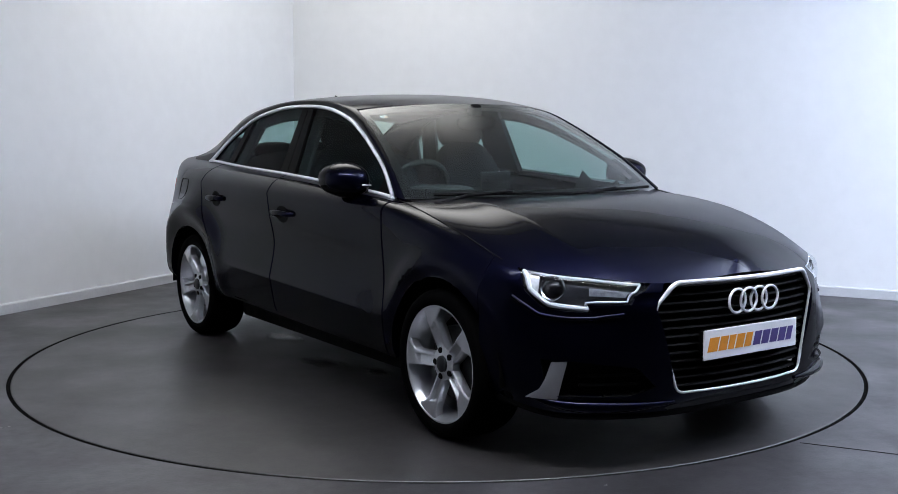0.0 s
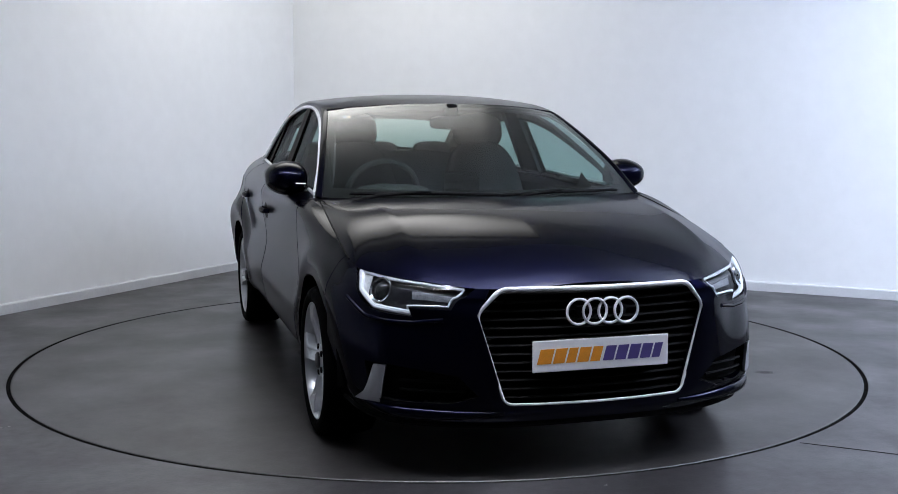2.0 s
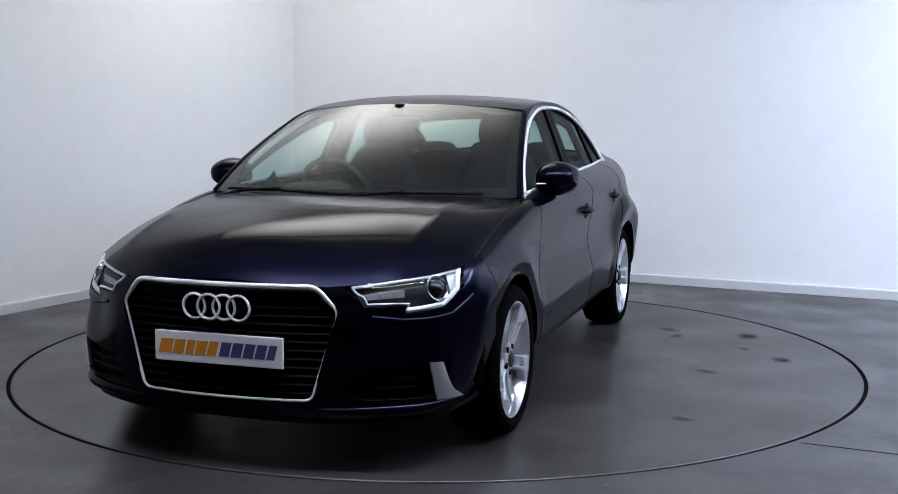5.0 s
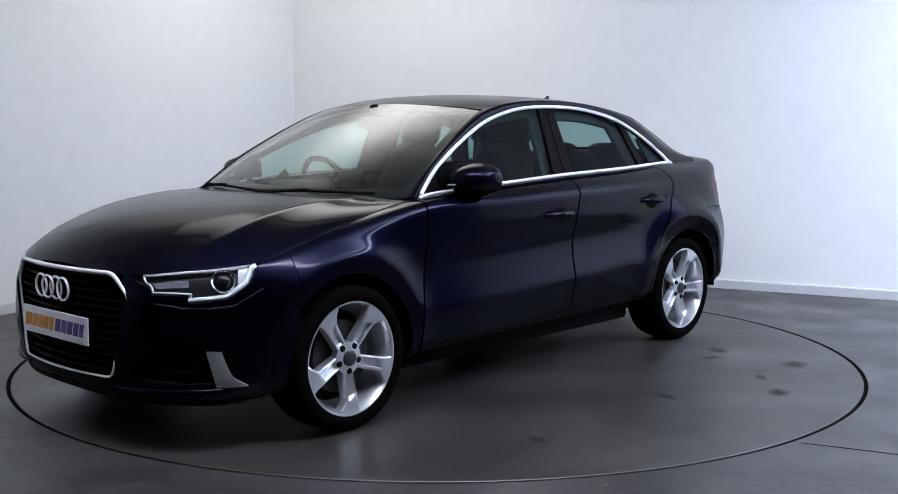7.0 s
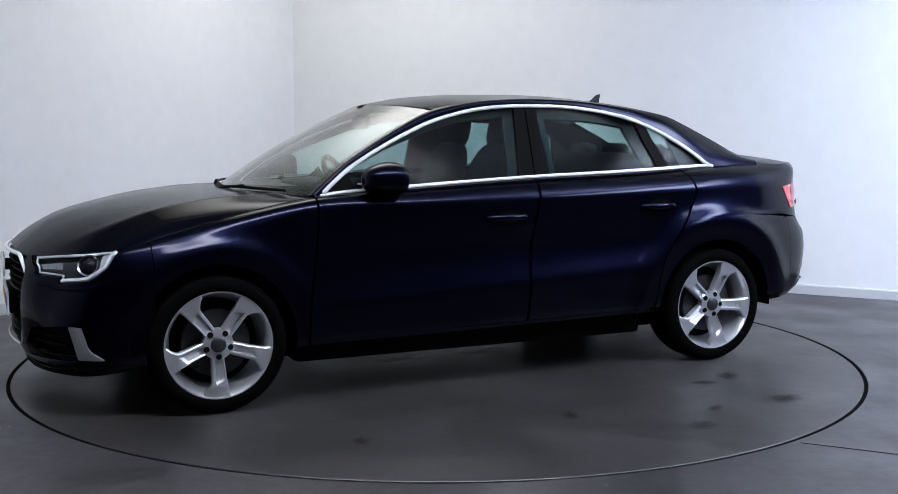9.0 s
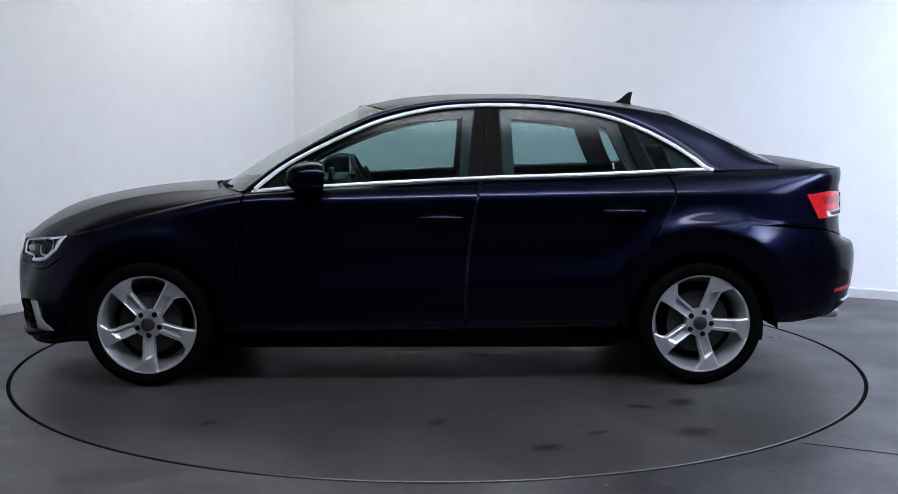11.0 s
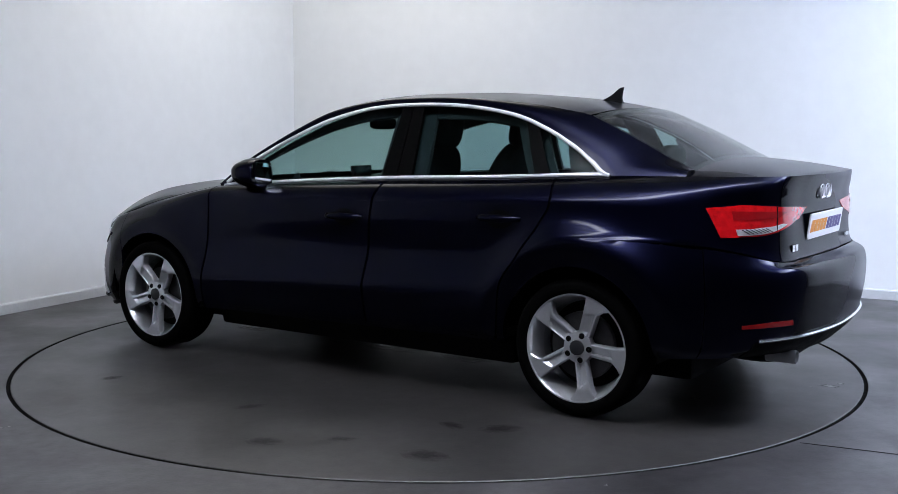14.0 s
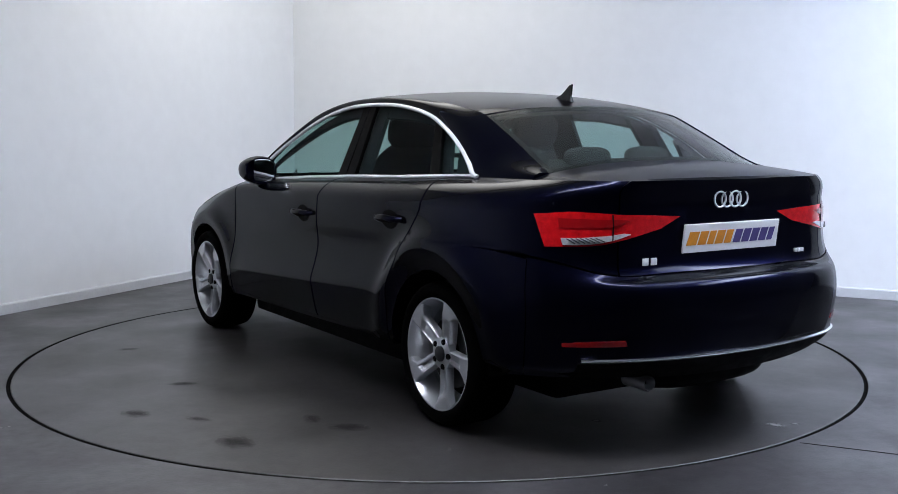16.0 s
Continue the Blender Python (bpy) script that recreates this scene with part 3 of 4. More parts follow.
for poly in (TAIL, mirror_uv(TAIL, True)):
    cut(bm, poly, (0, 1))
wrap(bm)
boot_face = thicken(merge(bm), 0.02)

# bonnet
BONNET_MID = curve([1.02, 1.2, 1.45, 1.7, 1.88, 2.0, 2.06, 2.10], [.925, .933, .918, .880, .834, .775, .733, .695])


def bonnet(t, w):
    a = abs(w)
    f = body(4.15 * a, 6)
    sd = body(4.15 + 1.83 * t, 6)
    s0, s1 = body(4.15, 6), body(5.98, 6)
    rear = Vector((1.05 - 0.19 * a ** 2.5, s1.y * a, s1.z))
    x = f.x * (1 - t) + rear.x * t + a ** 3 * (sd.x - (s0.x * (1 - t) + s1.x * t))
    y = f.y * (1 - t) + rear.y * t + a * (sd.y - (s0.y * (1 - t) + s1.y * t))
    full = BONNET_MID(x) + (sd.z - BONNET_MID(x)) * a ** 2.6
    start = BONNET_MID(f.x) + (s0.z - BONNET_MID(f.x)) * a ** 2.6
    z = full + (f.z - start) * (1 - t) ** 3
    ridge = 0.37 + 0.36 * t ** 0.6
    z += 0.011 * math.exp(-abs(a - ridge) / 0.085) * min(1, t / 0.12) * (1 - 0.3 * t)
    return (x, y if w >= 0 else -y, z)


bm = sheet(lambda p, q: bonnet(p, 2 * q - 1), 40, 96)
car_part("bonnet", thicken(bm, 0.02), PAINT)

both("bonnet_joint", lambda: tube(bmesh.new(), [Vector(bonnet(k / 40, 0.999)) + Vector((0, 0.001, 0.0)) for k in range(41)], 0.0034, 6), BLACK, "dark shut line beside the bonnet")

# roof, pillars and glass
D_EDGE = [(.835, .776, .921), (.69, .730, 1.035), (.545, .697, 1.118), (.37, .660, 1.202), (.195, .632, 1.270), (-.045, .611, 1.323), (-.31, .604, 1.340), (-.60, .605, 1.331), (-.87, .618, 1.289),
          (-1.05, .638, 1.226), (-1.20, .662, 1.150), (-1.30, .684, 1.084), (-1.384, .704, 1.029), (-1.54, .693, 1.030), (-1.72, .677, 1.032)]
R_EDGE = [(.885, .758, .922), (.71, .716, 1.055), (.555, .677, 1.150), (.38, .638, 1.243), (.20, .603, 1.318), (-.05, .583, 1.362), (-.32, .573, 1.376), (-.62, .570, 1.369), (-.92, .565, 1.340),
          (-1.12, .560, 1.308), (-1.22, .556, 1.286), (-1.36, .566, 1.225), (-1.50, .576, 1.160), (-1.62, .590, 1.100), (-1.73, .606, 1.056)]


def side_frame(a, b):
    s = a * 14
    p, q = spline(D_EDGE, s), spline(R_EDGE, s)
    r = p * (1 - b) + q * b
    r[1] += 0.014 * math.sin(math.pi * b)
    r[2] += 0.010 * math.sin(math.pi * b)
    return tuple(r)


both("body_side_frame", lambda: thicken(sheet(side_frame, 84, 8), 0.02), PAINT)

ROOF_MID = curve([-1.25, -1.0, -.75, -.45, -.15, .1, .33], [1.325, 1.368, 1.394, 1.410, 1.408, 1.392, 1.350])


def roof(t, w):
    a = abs(w)
    s = 4 + 6 * t
    e = spline(R_EDGE, s)
    xm = 0.33 - 1.58 * t
    x = xm + (e[0] - xm) * a ** 2
    z = e[2] + (ROOF_MID(xm) - e[2]) * (1 - a ** 2.4)
    return (x, w * e[1], z)


car_part("roof", thicken(sheet(lambda p, q: roof(p, 2 * q - 1), 40, 32), 0.02), PAINT)


def windscreen(t, w):
    a = abs(w)
    e = spline(R_EDGE, 0.05 + 3.93 * t)
    lo, hi = Vector((1.10, 0, .915)), Vector((0.335, 0, 1.350))
    m = lo.lerp(hi, t) + Vector((0.012, 0, 0.02)) * math.sin(math.pi * t)
    k = a ** 2.2
    return (m.x + (e[0] - m.x) * k, w * (e[1] - 0.004), m.z + (e[2] - 0.004 - m.z) * k)


car_part("windscreen", sheet(lambda p, q: windscreen(p, 2 * q - 1), 20, 28), WINDSCREEN, "green-tinted windscreen glass")


def border(fn, bottom, top, side, lift):
    """The dark printed band round a pane, just inside the glass."""
    bm = bmesh.new()
    n = 24

    def put(t, w):
        q = Vector(fn(t, w))
        return q + Vector((0, 0, -lift))
    for t0, t1 in ((0, bottom), (1 - top, 1)):
        sheet(lambda p, q: put(t0 + (t1 - t0) * p, 2 * q - 1), 2, n, bm)
    for s in (-1, 1):
        sheet(lambda p, q: put(bottom + (1 - top - bottom) * q, s * (1 - side * p)), 2, 14, bm)
    return merge(bm)


car_part("windscreen_border", border(windscreen, 0.085, 0.045, 0.05, 0.004), BLACK, "black printed band round the windscreen")


def rear_window(t, w):
    a = abs(w)
    e = spline(R_EDGE, 10.03 + 3.96 * t)
    lo, hi = Vector((-1.26, 0, 1.326)), Vector((-1.735, 0, 1.098))
    m = lo.lerp(hi, t) + Vector((0, 0, 0.012)) * math.sin(math.pi * t)
    k = a ** 2.4
    return (m.x + (e[0] - m.x) * k, w * (e[1] - 0.004), m.z + (e[2] - 0.004 - m.z) * k)


car_part("rear_window", sheet(lambda p, q: rear_window(p, 2 * q - 1), 16, 28), WINDSCREEN, "green-tinted rear window glass")


car_part("rear_window_border", border(rear_window, 0.05, 0.06, 0.05, 0.004), BLACK, "black printed band round the rear window")


def boot_top(t, w):
    a = abs(w)
    side = math.copysign(1, w)
    if a < 0.9:
        e = Vector(rear_window(1, side * a / 0.9))
    else:
        e = Vector(rear_window(1, side)).lerp(Vector((-1.72, side * .677, 1.032)), (a - 0.9) / 0.1)
    o = body(16 - 3.87 * a ** 0.9, 6)
    o.y = side * abs(o.y)
    p = e.lerp(o, t)
    p.z += 0.012 * math.sin(math.pi * t) * (1 - a)
    return tuple(p)


bm = sheet(lambda p, q: boot_top(p, 2 * q - 1), 16, 60, boot_face)
car_part("boot_lid", bm, PAINT)


def cowl(t, w):
    b, g = Vector(bonnet(1, w)), Vector(windscreen(0, w))
    p = b.lerp(g, t)
    p.z -= 0.014 * math.sin(math.pi * t)
    return tuple(p)


car_part("cowl", sheet(lambda p, q: cowl(p, 2 * q - 1), 5, 28), BLACK, "matt black scuttle panel below the windscreen")


# underbody and cabin tub keep the inside dark
bm = bmesh.new()
box(bm, -1.72, 1.85, -.55, .55, .150, .29, 0.03)
box(bm, -.94, .94, -.72, .72, .155, .33, 0.03)
car_part("underbody", bm, BLACK)


def wheel_housing(cx):
    bm = bmesh.new()
    n = 20
    rows = [[bm.verts.new((cx + .37 * math.cos(math.pi * (k / n * 1.04 - .02)), y, .30 + .37 * math.sin(math.pi * (k / n * 1.04 - .02)))) for k in range(n + 1)] for y in (.855, .55)]
    for k in range(n):
        bm.faces.new((rows[0][k], rows[0][k + 1], rows[1][k + 1], rows[1][k]))
    bm.faces.new(rows[1])
    return bm


for cx in (1.3165, -1.3165):
    both("wheel_arch_liner", lambda: wheel_housing(cx), BLACK)


def inner_wall():
    bm = flat_panel(6.05, 14.0, 0.6, 5.9, 0.12, 0.5)
    bmesh.ops.delete(bm, geom=[f for f in bm.faces if f.calc_center_median().x > 9.8 and f.calc_center_median().y < 3.7 or f.calc_center_median().x < 6.2 and f.calc_center_median().y < 3.7], context="FACES")
    return wrap(bm, -0.035)


both("door_lining", inner_wall, CABIN, "dark grey inner door and side trim")
bm = sheet(lambda p, q: (lambda r: (r[0], r[1] * 0.985, r[2] - 0.035))(roof(p, 2 * q - 1)), 16, 16)
car_part("headliner", bm, HEADLINER, "light grey cloth headliner")


# ---------------------------------------------------------------- the car: fittings
def patch(poly, proud, thick=0.0, du=0.05, dv=0.1):
    """A piece with the outline poly in (u, v) that follows the body's skin."""
    us, vs = [p[0] for p in poly], [p[1] for p in poly]
    bm = flat_panel(min(us) - 0.02, max(us) + 0.02, max(0, min(vs) - 0.02), min(6, max(vs) + 0.02), du, dv)
    cut(bm, [(u, v + (0.1 if v > 5.985 else 0)) for u, v in poly], (0, 1), keep=True)
    return wrap(merge(bm), proud, thick)


def both_under(name, bm, mat, parents, label=""):
    """The same sub-part under a left and a right part."""
    other = mirrored(bm)
    part(name, bm, mat, parents[0], label)
    part(name, other, mat, parents[1], label)


def line_on_body(poly, proud, n=6, closed=True):
    pts = []
    m = len(poly)
    for i in range(m if closed else m - 1):
        a, b = poly[i], poly[(i + 1) % m]
        for k in range(n):
            u, v = a[0] + (b[0] - a[0]) * k / n, a[1] + (b[1] - a[1]) * k / n
            pts.append(on_body(u, min(v, 5.99), proud))
    if not closed:
        pts.append(on_body(poly[-1][0], min(poly[-1][1], 5.99), proud))
    return pts


# headlights
head_bowl = both("headlight", lambda: patch(HEAD, -0.030), LAMPGREY, "headlight unit with silver surround and clear cover")
guide_top = [locate(*p) for p in ((1.705, .752, .697), (1.785, .713, .693), (1.905, .610, .680), (1.985, .458, .652))]
guide_low = [locate(*p) for p in ((1.705, .752, .697), (1.745, .755, .638), (1.815, .728, .594), (1.92, .637, .582))]
guide_notch = [locate(*p) for p in ((1.92, .637, .582), (1.903, .640, .607), (1.988, .518, .605), (1.985, .458, .652))]
GUIDE = material("white_light_guide", (0.80, 0.82, 0.86), 0.3, 0.0, 0.4, 0.04, 40)
for guide, width in ((guide_top, 0.0062), (guide_low, 0.0098), (guide_notch, 0.0042)):
    both_under("light_guide", tube(bmesh.new(), line_on_body(guide, -0.010, 8, False), width, 8), GUIDE, head_bowl, "pale daytime light strip")
lamp_c = locate(1.81, .700, .642)
n_l = outward(*lamp_c)
bm = bmesh.new()
bmesh.ops.create_uvsphere(bm, u_segments=24, v_segments=12, radius=0.040)
for v in bm.verts:
    v.co = v.co * 0.9 + on_body(*lamp_c, -0.035)
both_under("projector_lens", bm, GLOSSBLACK, head_bowl, "dark glass projector lens")
bm = bmesh.new()
axis = n_l.to_track_quat("Y", "Z").to_matrix()
lathe(bm, [(0.039, 0.0), (0.045, 0.004), (0.047, -0.002), (0.043, -0.014)], 28)
for v in bm.verts:
    v.co = axis @ v.co + on_body(*lamp_c, -0.012)
both_under("projector_ring", bm, CHROME, head_bowl, "chrome ring")
inner_uv = [locate(1.905, .622, .652), locate(2.00, .500, .642), locate(1.995, .525, .624), locate(1.912, .628, .628)]
both_under("reflector", patch(inner_uv, -0.02, 0.0, 0.04, 0.06), DIMLENS, head_bowl, "bright faceted inner reflector")
corner_uv = [locate(1.755, .725, .694), locate(1.705, .764, .700), locate(1.73, .766, .655), locate(1.795, .740, .594), locate(1.87, .692, .582), locate(1.91, .642, .582), locate(1.90, .652, .592), locate(1.845, .705, .598), locate(1.775, .742, .625)]
both_under("side_reflector", patch(corner_uv, -0.016, 0.0, 0.04, 0.06), CLEARLENS, head_bowl, "bright silver side reflector")
both_under("cover", patch(HEAD, 0.001, 0.0, 0.08, 0.16), CLEAR, head_bowl, "clear headlight cover")

sill_line = [locate(x, y, z) for x, y, z in ((1.70, .785, .612), (1.79, .748, .556), (1.87, .692, .545), (1.935, .628, .548), (1.99, .53, .563))]
both("bumper_ridge", lambda: tube(bmesh.new(), line_on_body(sill_line, -0.002, 6, False), 0.0085, 10), PAINT)

# tail lights
tail_lamp = both("tail_light", lambda: patch(TAIL, 0.003, 0.02), REDLENS, "red wedge-shaped tail light")
low_uv = [locate(-1.945, .715, .828), locate(-2.03, .63, .835), locate(-2.078, .53, .846), locate(-2.08, .50, .842), locate(-2.07, .56, .824), locate(-1.955, .712, .803)]
both_under("reversing_lens", patch(low_uv, 0.0055, 0.003, 0.04, 0.06), CLEARLENS, tail_lamp, "clear silvery lower lens")
up_uv = [locate(-1.93, .715, .900), locate(-2.07, .56, .897), locate(-2.08, .50, .893), locate(-2.07, .56, .872), locate(-1.935, .716, .865)]
ribs = bmesh.new()
for k in range(7):
    t = k / 7
    a, b = locate(-1.965 - .062 * t, .702 - .10 * t, .8265 + .004 * t), locate(-1.985 - .062 * t, .678 - .10 * t, .808 + .010 * t)
    tube(ribs, [on_body(*a, 0.0095), on_body(*b, 0.0095)], 0.0022, 5)
both_under("lens_ribs", ribs, LAMPGREY, tail_lamp, "slanting ribs of the clear lens")
both_under("upper_lens", patch(up_uv, 0.0055, 0.003, 0.04, 0.06), REDDARK, tail_lamp, "darker red ribbed lens")
split = [locate(-2.07, .575, .916), locate(-2.072, .573, .87), locate(-2.07, .575, .82)]
both_under("lens_joint", tube(bmesh.new(), line_on_body(split, 0.004, 4, False), 0.003, 6), BLACK, tail_lamp)

# rear bumper fittings
refl = [locate(*p) for p in REFL3]
both("rear_reflector", lambda: patch(refl, 0.003, 0.01, 0.04, 0.05), REDDARK, "narrow dark red bumper reflector")
bm = thicken(wrap(flat_panel(13.3, 18.7, 0.0, 1.02, 0.1, 0.15), 0.004), 0.02)
car_part("rear_diffuser", bm, BLACK, "matt black lower bumper insert")
chrome_line = [(13.35 + 5.3 * k / 60, 1.12) for k in range(61)]
car_part("bumper_trim", tube(bmesh.new(), [on_body(u, v, 0.006) for u, v in chrome_line], 0.0075, 8), CHROME, "thin chrome strip across the rear bumper")
bm = bmesh.new()
lathe(bm, [(0.024, 0.10), (0.024, -0.02), (0.0265, -0.026), (0.029, -0.02), (0.029, 0.10)], 24)
for v in bm.verts:
    v.co = Vector((-2.10 + v.co.y, .43 + v.co.x, .285 + v.co.z))
car_part("exhaust_pipe", bm, ALLOYDARK, "polished exhaust tailpipe")
bm = bmesh.new()
lathe(bm, [(0.0005, 0.02), (0.0245, 0.02)], 24)
for v in bm.verts:
    v.co = Vector((-2.10 + v.co.y, .43 + v.co.x, .285 + v.co.z))
car_part("exhaust_bore", bm, BLACK)


# grille
def gx(y, z):
    return 2.112 - 0.33 * y * y - 0.03 * max(0, z - 0.58)


bm = bmesh.new()
rim = []
corners = GRILLE
for i in range(6):
    a, b = Vector(corners[i]), Vector(corners[(i + 1) % 6])
    o, q = Vector(corners[i - 1]), Vector(corners[(i + 2) % 6])
    d = (b - a).length
    r = 0.03
    for k in range(9):
        s = r / d + (1 - 2 * r / d) * k / 8
        rim.append(a.lerp(b, s))
    for k in range(1, 5):
        t = k / 5
        p0, p2 = a.lerp(b, 1 - r / d), b.lerp(q, r / (q - b).length)
        rim.append(p0 * (1 - t) ** 2 + b * 2 * t * (1 - t) + p2 * t * t)
tube(bm, [(gx(p.x, p.y) + 0.006, p.x, p.y) for p in rim], [0.0062 + 0.0030 * min(1, max(0, (p.y - 0.60) / 0.05)) - 0.0012 * min(1, max(0, (0.32 - p.y) / 0.04)) for p in rim], 10, True)
grille_frame = car_part("grille", bm, SATIN, "six-cornered grille with satin chrome frame and black bars")


def half_at(z):
    if z > .585:
        return .44 - (.44 - .36) * (z - .585) / (.674 - .585)
    return .342 + (.44 - .342) * (z - .268) / (.585 - .268)


bm = sheet(lambda a, b: ((lambda z: (gx(half_at(z) * (2 * a - 1), z) - 0.055, half_at(z) * (2 * a - 1), z))(.262 + .416 * b)), 24, 10)
part("mesh_backing", bm, GRILLEBLACK, grille_frame, "black backing")
for k in range(13):
    z = .290 + .0305 * k
    bm = bmesh.new()
    w = half_at(z) - 0.010
    prof = [(-0.045, -0.009), (-0.010, -0.006), (-0.004, 0.0), (-0.010, 0.006), (-0.045, 0.009)]
    cols = [[bm.verts.new((gx(w * (2 * i / 24 - 1), z) + px, w * (2 * i / 24 - 1), z + pz)) for px, pz in prof] for i in range(25)]
    for i in range(24):
        for j in range(4):
            bm.faces.new((cols[i][j], cols[i + 1][j], cols[i + 1][j + 1], cols[i][j + 1]))
    part("grille_bar", bm, GRILLEBLACK, grille_frame)


def ring_badge(name, x, y, z, r, thick, step, facing):
    """Four interlinked metal rings as one badge."""
    bm = bmesh.new()
    for k in range(4):
        cy = y + (k - 1.5) * step
        pts = [(x + facing * 0.003 * (k % 2), cy + r * math.cos(a * math.tau / 40), z + r * math.sin(a * math.tau / 40)) for a in range(40)]
        tube(bm, pts, thick, 8, True)
    return car_part(name, bm, SATIN, "badge of four interlinked chrome rings")


ring_badge("front_badge", 2.132, -0.001, .593, .0445, .0052, .0598, 1)
for s in (-.08, .08):
    part("badge_mount", box(bmesh.new(), 2.06, 2.13, s - .012, s + .012, .575, .61, 0.004), BLACK, grille_frame)
ring_badge("rear_badge", -2.102, .005, .957, .0300, .0042, .0415, -1)


def number_plate(name, x, z, tilt, facing):
    """A white show plate whose words are plain slanted blocks, orange then purple."""
    plate = car_part(name, box(bmesh.new(), -.004, .004, -.26, .26, -.0555, .0555, 0.003), PLATE, "white show plate with orange and purple printed blocks", smooth=False)
    plate.matrix_basis = SHIFT @ pose(x, 0, z, 0, tilt, 0 if facing > 0 else 180)
    cells = [(-.238, .058), (-.179, .049), (-.129, .040), (-.088, .049), (-.038, .043), (.011, .046), (.058, .047), (.106, .047), (.154, .046), (.201, .037)]
    for k, (y, w) in enumerate(cells):
        bm = bmesh.new()
        h = 0.026
        lean = 0.007
        slab(bm, [(y - lean, -h), (y + w - 0.006 - lean, -h), (y + w - 0.006 + lean, h), (y + lean, h)], lambda p, q, d: (0.0042 + d, p, q), 0.0008)
        part("printed_block", bm, ORANGE if k < 5 else PURPLE, plate, "orange block" if k < 5 else "purple block", smooth=False)
    return plate


number_plate("front_plate", 2.127, .441, -0.5, 1)
number_plate("rear_plate", -2.106, .814, 7, -1)
bm = bmesh.new()
box(bm, 2.05, 2.121, -.24, .24, .395, .487, 0.006)
part("plate_mount", bm, BLACK, grille_frame)


def model_badge(name, y0, y1, z, n):
    bm = bmesh.new()
    for k in range(n):
        a = y0 + (y1 - y0) * k / n
        u, v = locate(-2.1, a, z)
        p = on_body(u if a >= 0 else u, v, 0.003)
        w = (y1 - y0) / n * 0.72
        box(bm, p.x - 0.003, p.x + 0.001, a, a + w, z - .0135, z + .0135, 0.001)
    return car_part(name, bm, SATIN, "small chrome bars of a model badge")


model_badge("model_badge", .385, .465, .738, 2)
bm = bmesh.new()
for k in range(3):
    box(bm, -2.107, -2.100, -.425 + .02 * k, -.425 + .02 * k + .014, .728, .744, 0.001)
car_part("engine_badge", bm, SATIN, "small chrome bars of an engine badge")

# front intakes: dark pocket and the silver hook-shaped blade
both("side_intake", lambda: patch(FOG, -0.05, -0.05), BLACK, "black side air intake")
blade_front = [(1.915, .728, .398), (1.897, .734, .33), (1.883, .740, .268)]
blade_rear = [(1.868, .762, .396), (1.850, .778, .33), (1.832, .790, .292)]


def intake_blade():
    """A bright fin across the mouth of the intake that turns into a foot along its floor."""
    bm = bmesh.new()
    rows = []
    for k in range(7):
        f, r = spline(blade_front, k / 3), spline(blade_rear, k / 3)
        rows.append([bm.verts.new(f + (r - f) * a + np.array((0, 0.006 * math.sin(math.pi * a), 0))) for a in (0, .33, .67, 1)])
    foot = [(1.879, .742, .258), (1.850, .765, .258), (1.82, .790, .258), (1.785, .812, .260)]
    tip = [bm.verts.new(p) for p in foot]
    for a, b in zip(rows, rows[1:]):
        for k in range(3):
            bm.faces.new((a[k], a[k + 1], b[k + 1], b[k]))
    for k in range(3):
        bm.faces.new((rows[-1][k], rows[-1][k + 1], tip[k + 1], tip[k]))
    return thicken(bm, 0.012)


both("intake_blade", intake_blade, ALLOY, "satin silver hook-shaped intake blade")
for k in range(2):
    z = .31 + .035 * k
    line = [locate(1.95 + .1 * t, .70 - .22 * t, z) for t in (0, .33, .66, 1)]
    both("intake_bar", lambda: tube(bmesh.new(), line_on_body(line, -0.02, 4, False), 0.006, 6), BLACK)
lip = [(-4.1 + 8.2 * k / 70, 0.02) for k in range(71)]
car_part("front_lip", tube(bmesh.new(), [on_body(u, v, -0.006) + Vector((0, 0, -0.004)) for u, v in lip], 0.014, 8), BLACK, "black lower lip of the front bumper")

both("splitter_ridge", lambda: tube(bmesh.new(), [on_body(0.95 + 2.45 * k / 24, 0.72 - 0.14 * math.sin(math.pi * k / 24), 0.002) for k in range(25)], [0.004 + 0.020 * math.sin(math.pi * min(1, 0.03 + k / 25)) for k in range(25)], 10), PAINT)
bm = bmesh.new()
c = Vector((-1.50, -.84, .862))
flap = []
for k in range(40):
    ang = k * math.tau / 40
    sx, sz = math.cos(ang), math.sin(ang)
    sx, sz = math.copysign(abs(sx) ** 0.55, sx) * .075, math.copysign(abs(sz) ** 0.55, sz) * .07
    q = on_body(*locate(c.x + sx, .85, c.z + sz), 0.0005)
    flap.append((q.x, -q.y, q.z))
car_part("fuel_flap_joint", tube(bm, flap, 0.0022, 5, True), BLACK)
bm = bmesh.new()
mid = Vector(windscreen(.87, -.86))
ax, up = (Vector(windscreen(.87, -.80)) - mid).normalized(), (Vector(windscreen(.92, -.86)) - mid).normalized()
no = ax.cross(up).normalized()
no = no if no.x > 0 else -no
slab(bm, [(-.018, -.015), (.018, -.015), (.018, .015), (-.018, .015)], lambda p, q, d: mid + ax * p + up * q + no * (d - 0.0045), 0.0008)
sticker = car_part("windscreen_sticker", bm, PLATE, "small pale sticker in the windscreen corner", smooth=False)
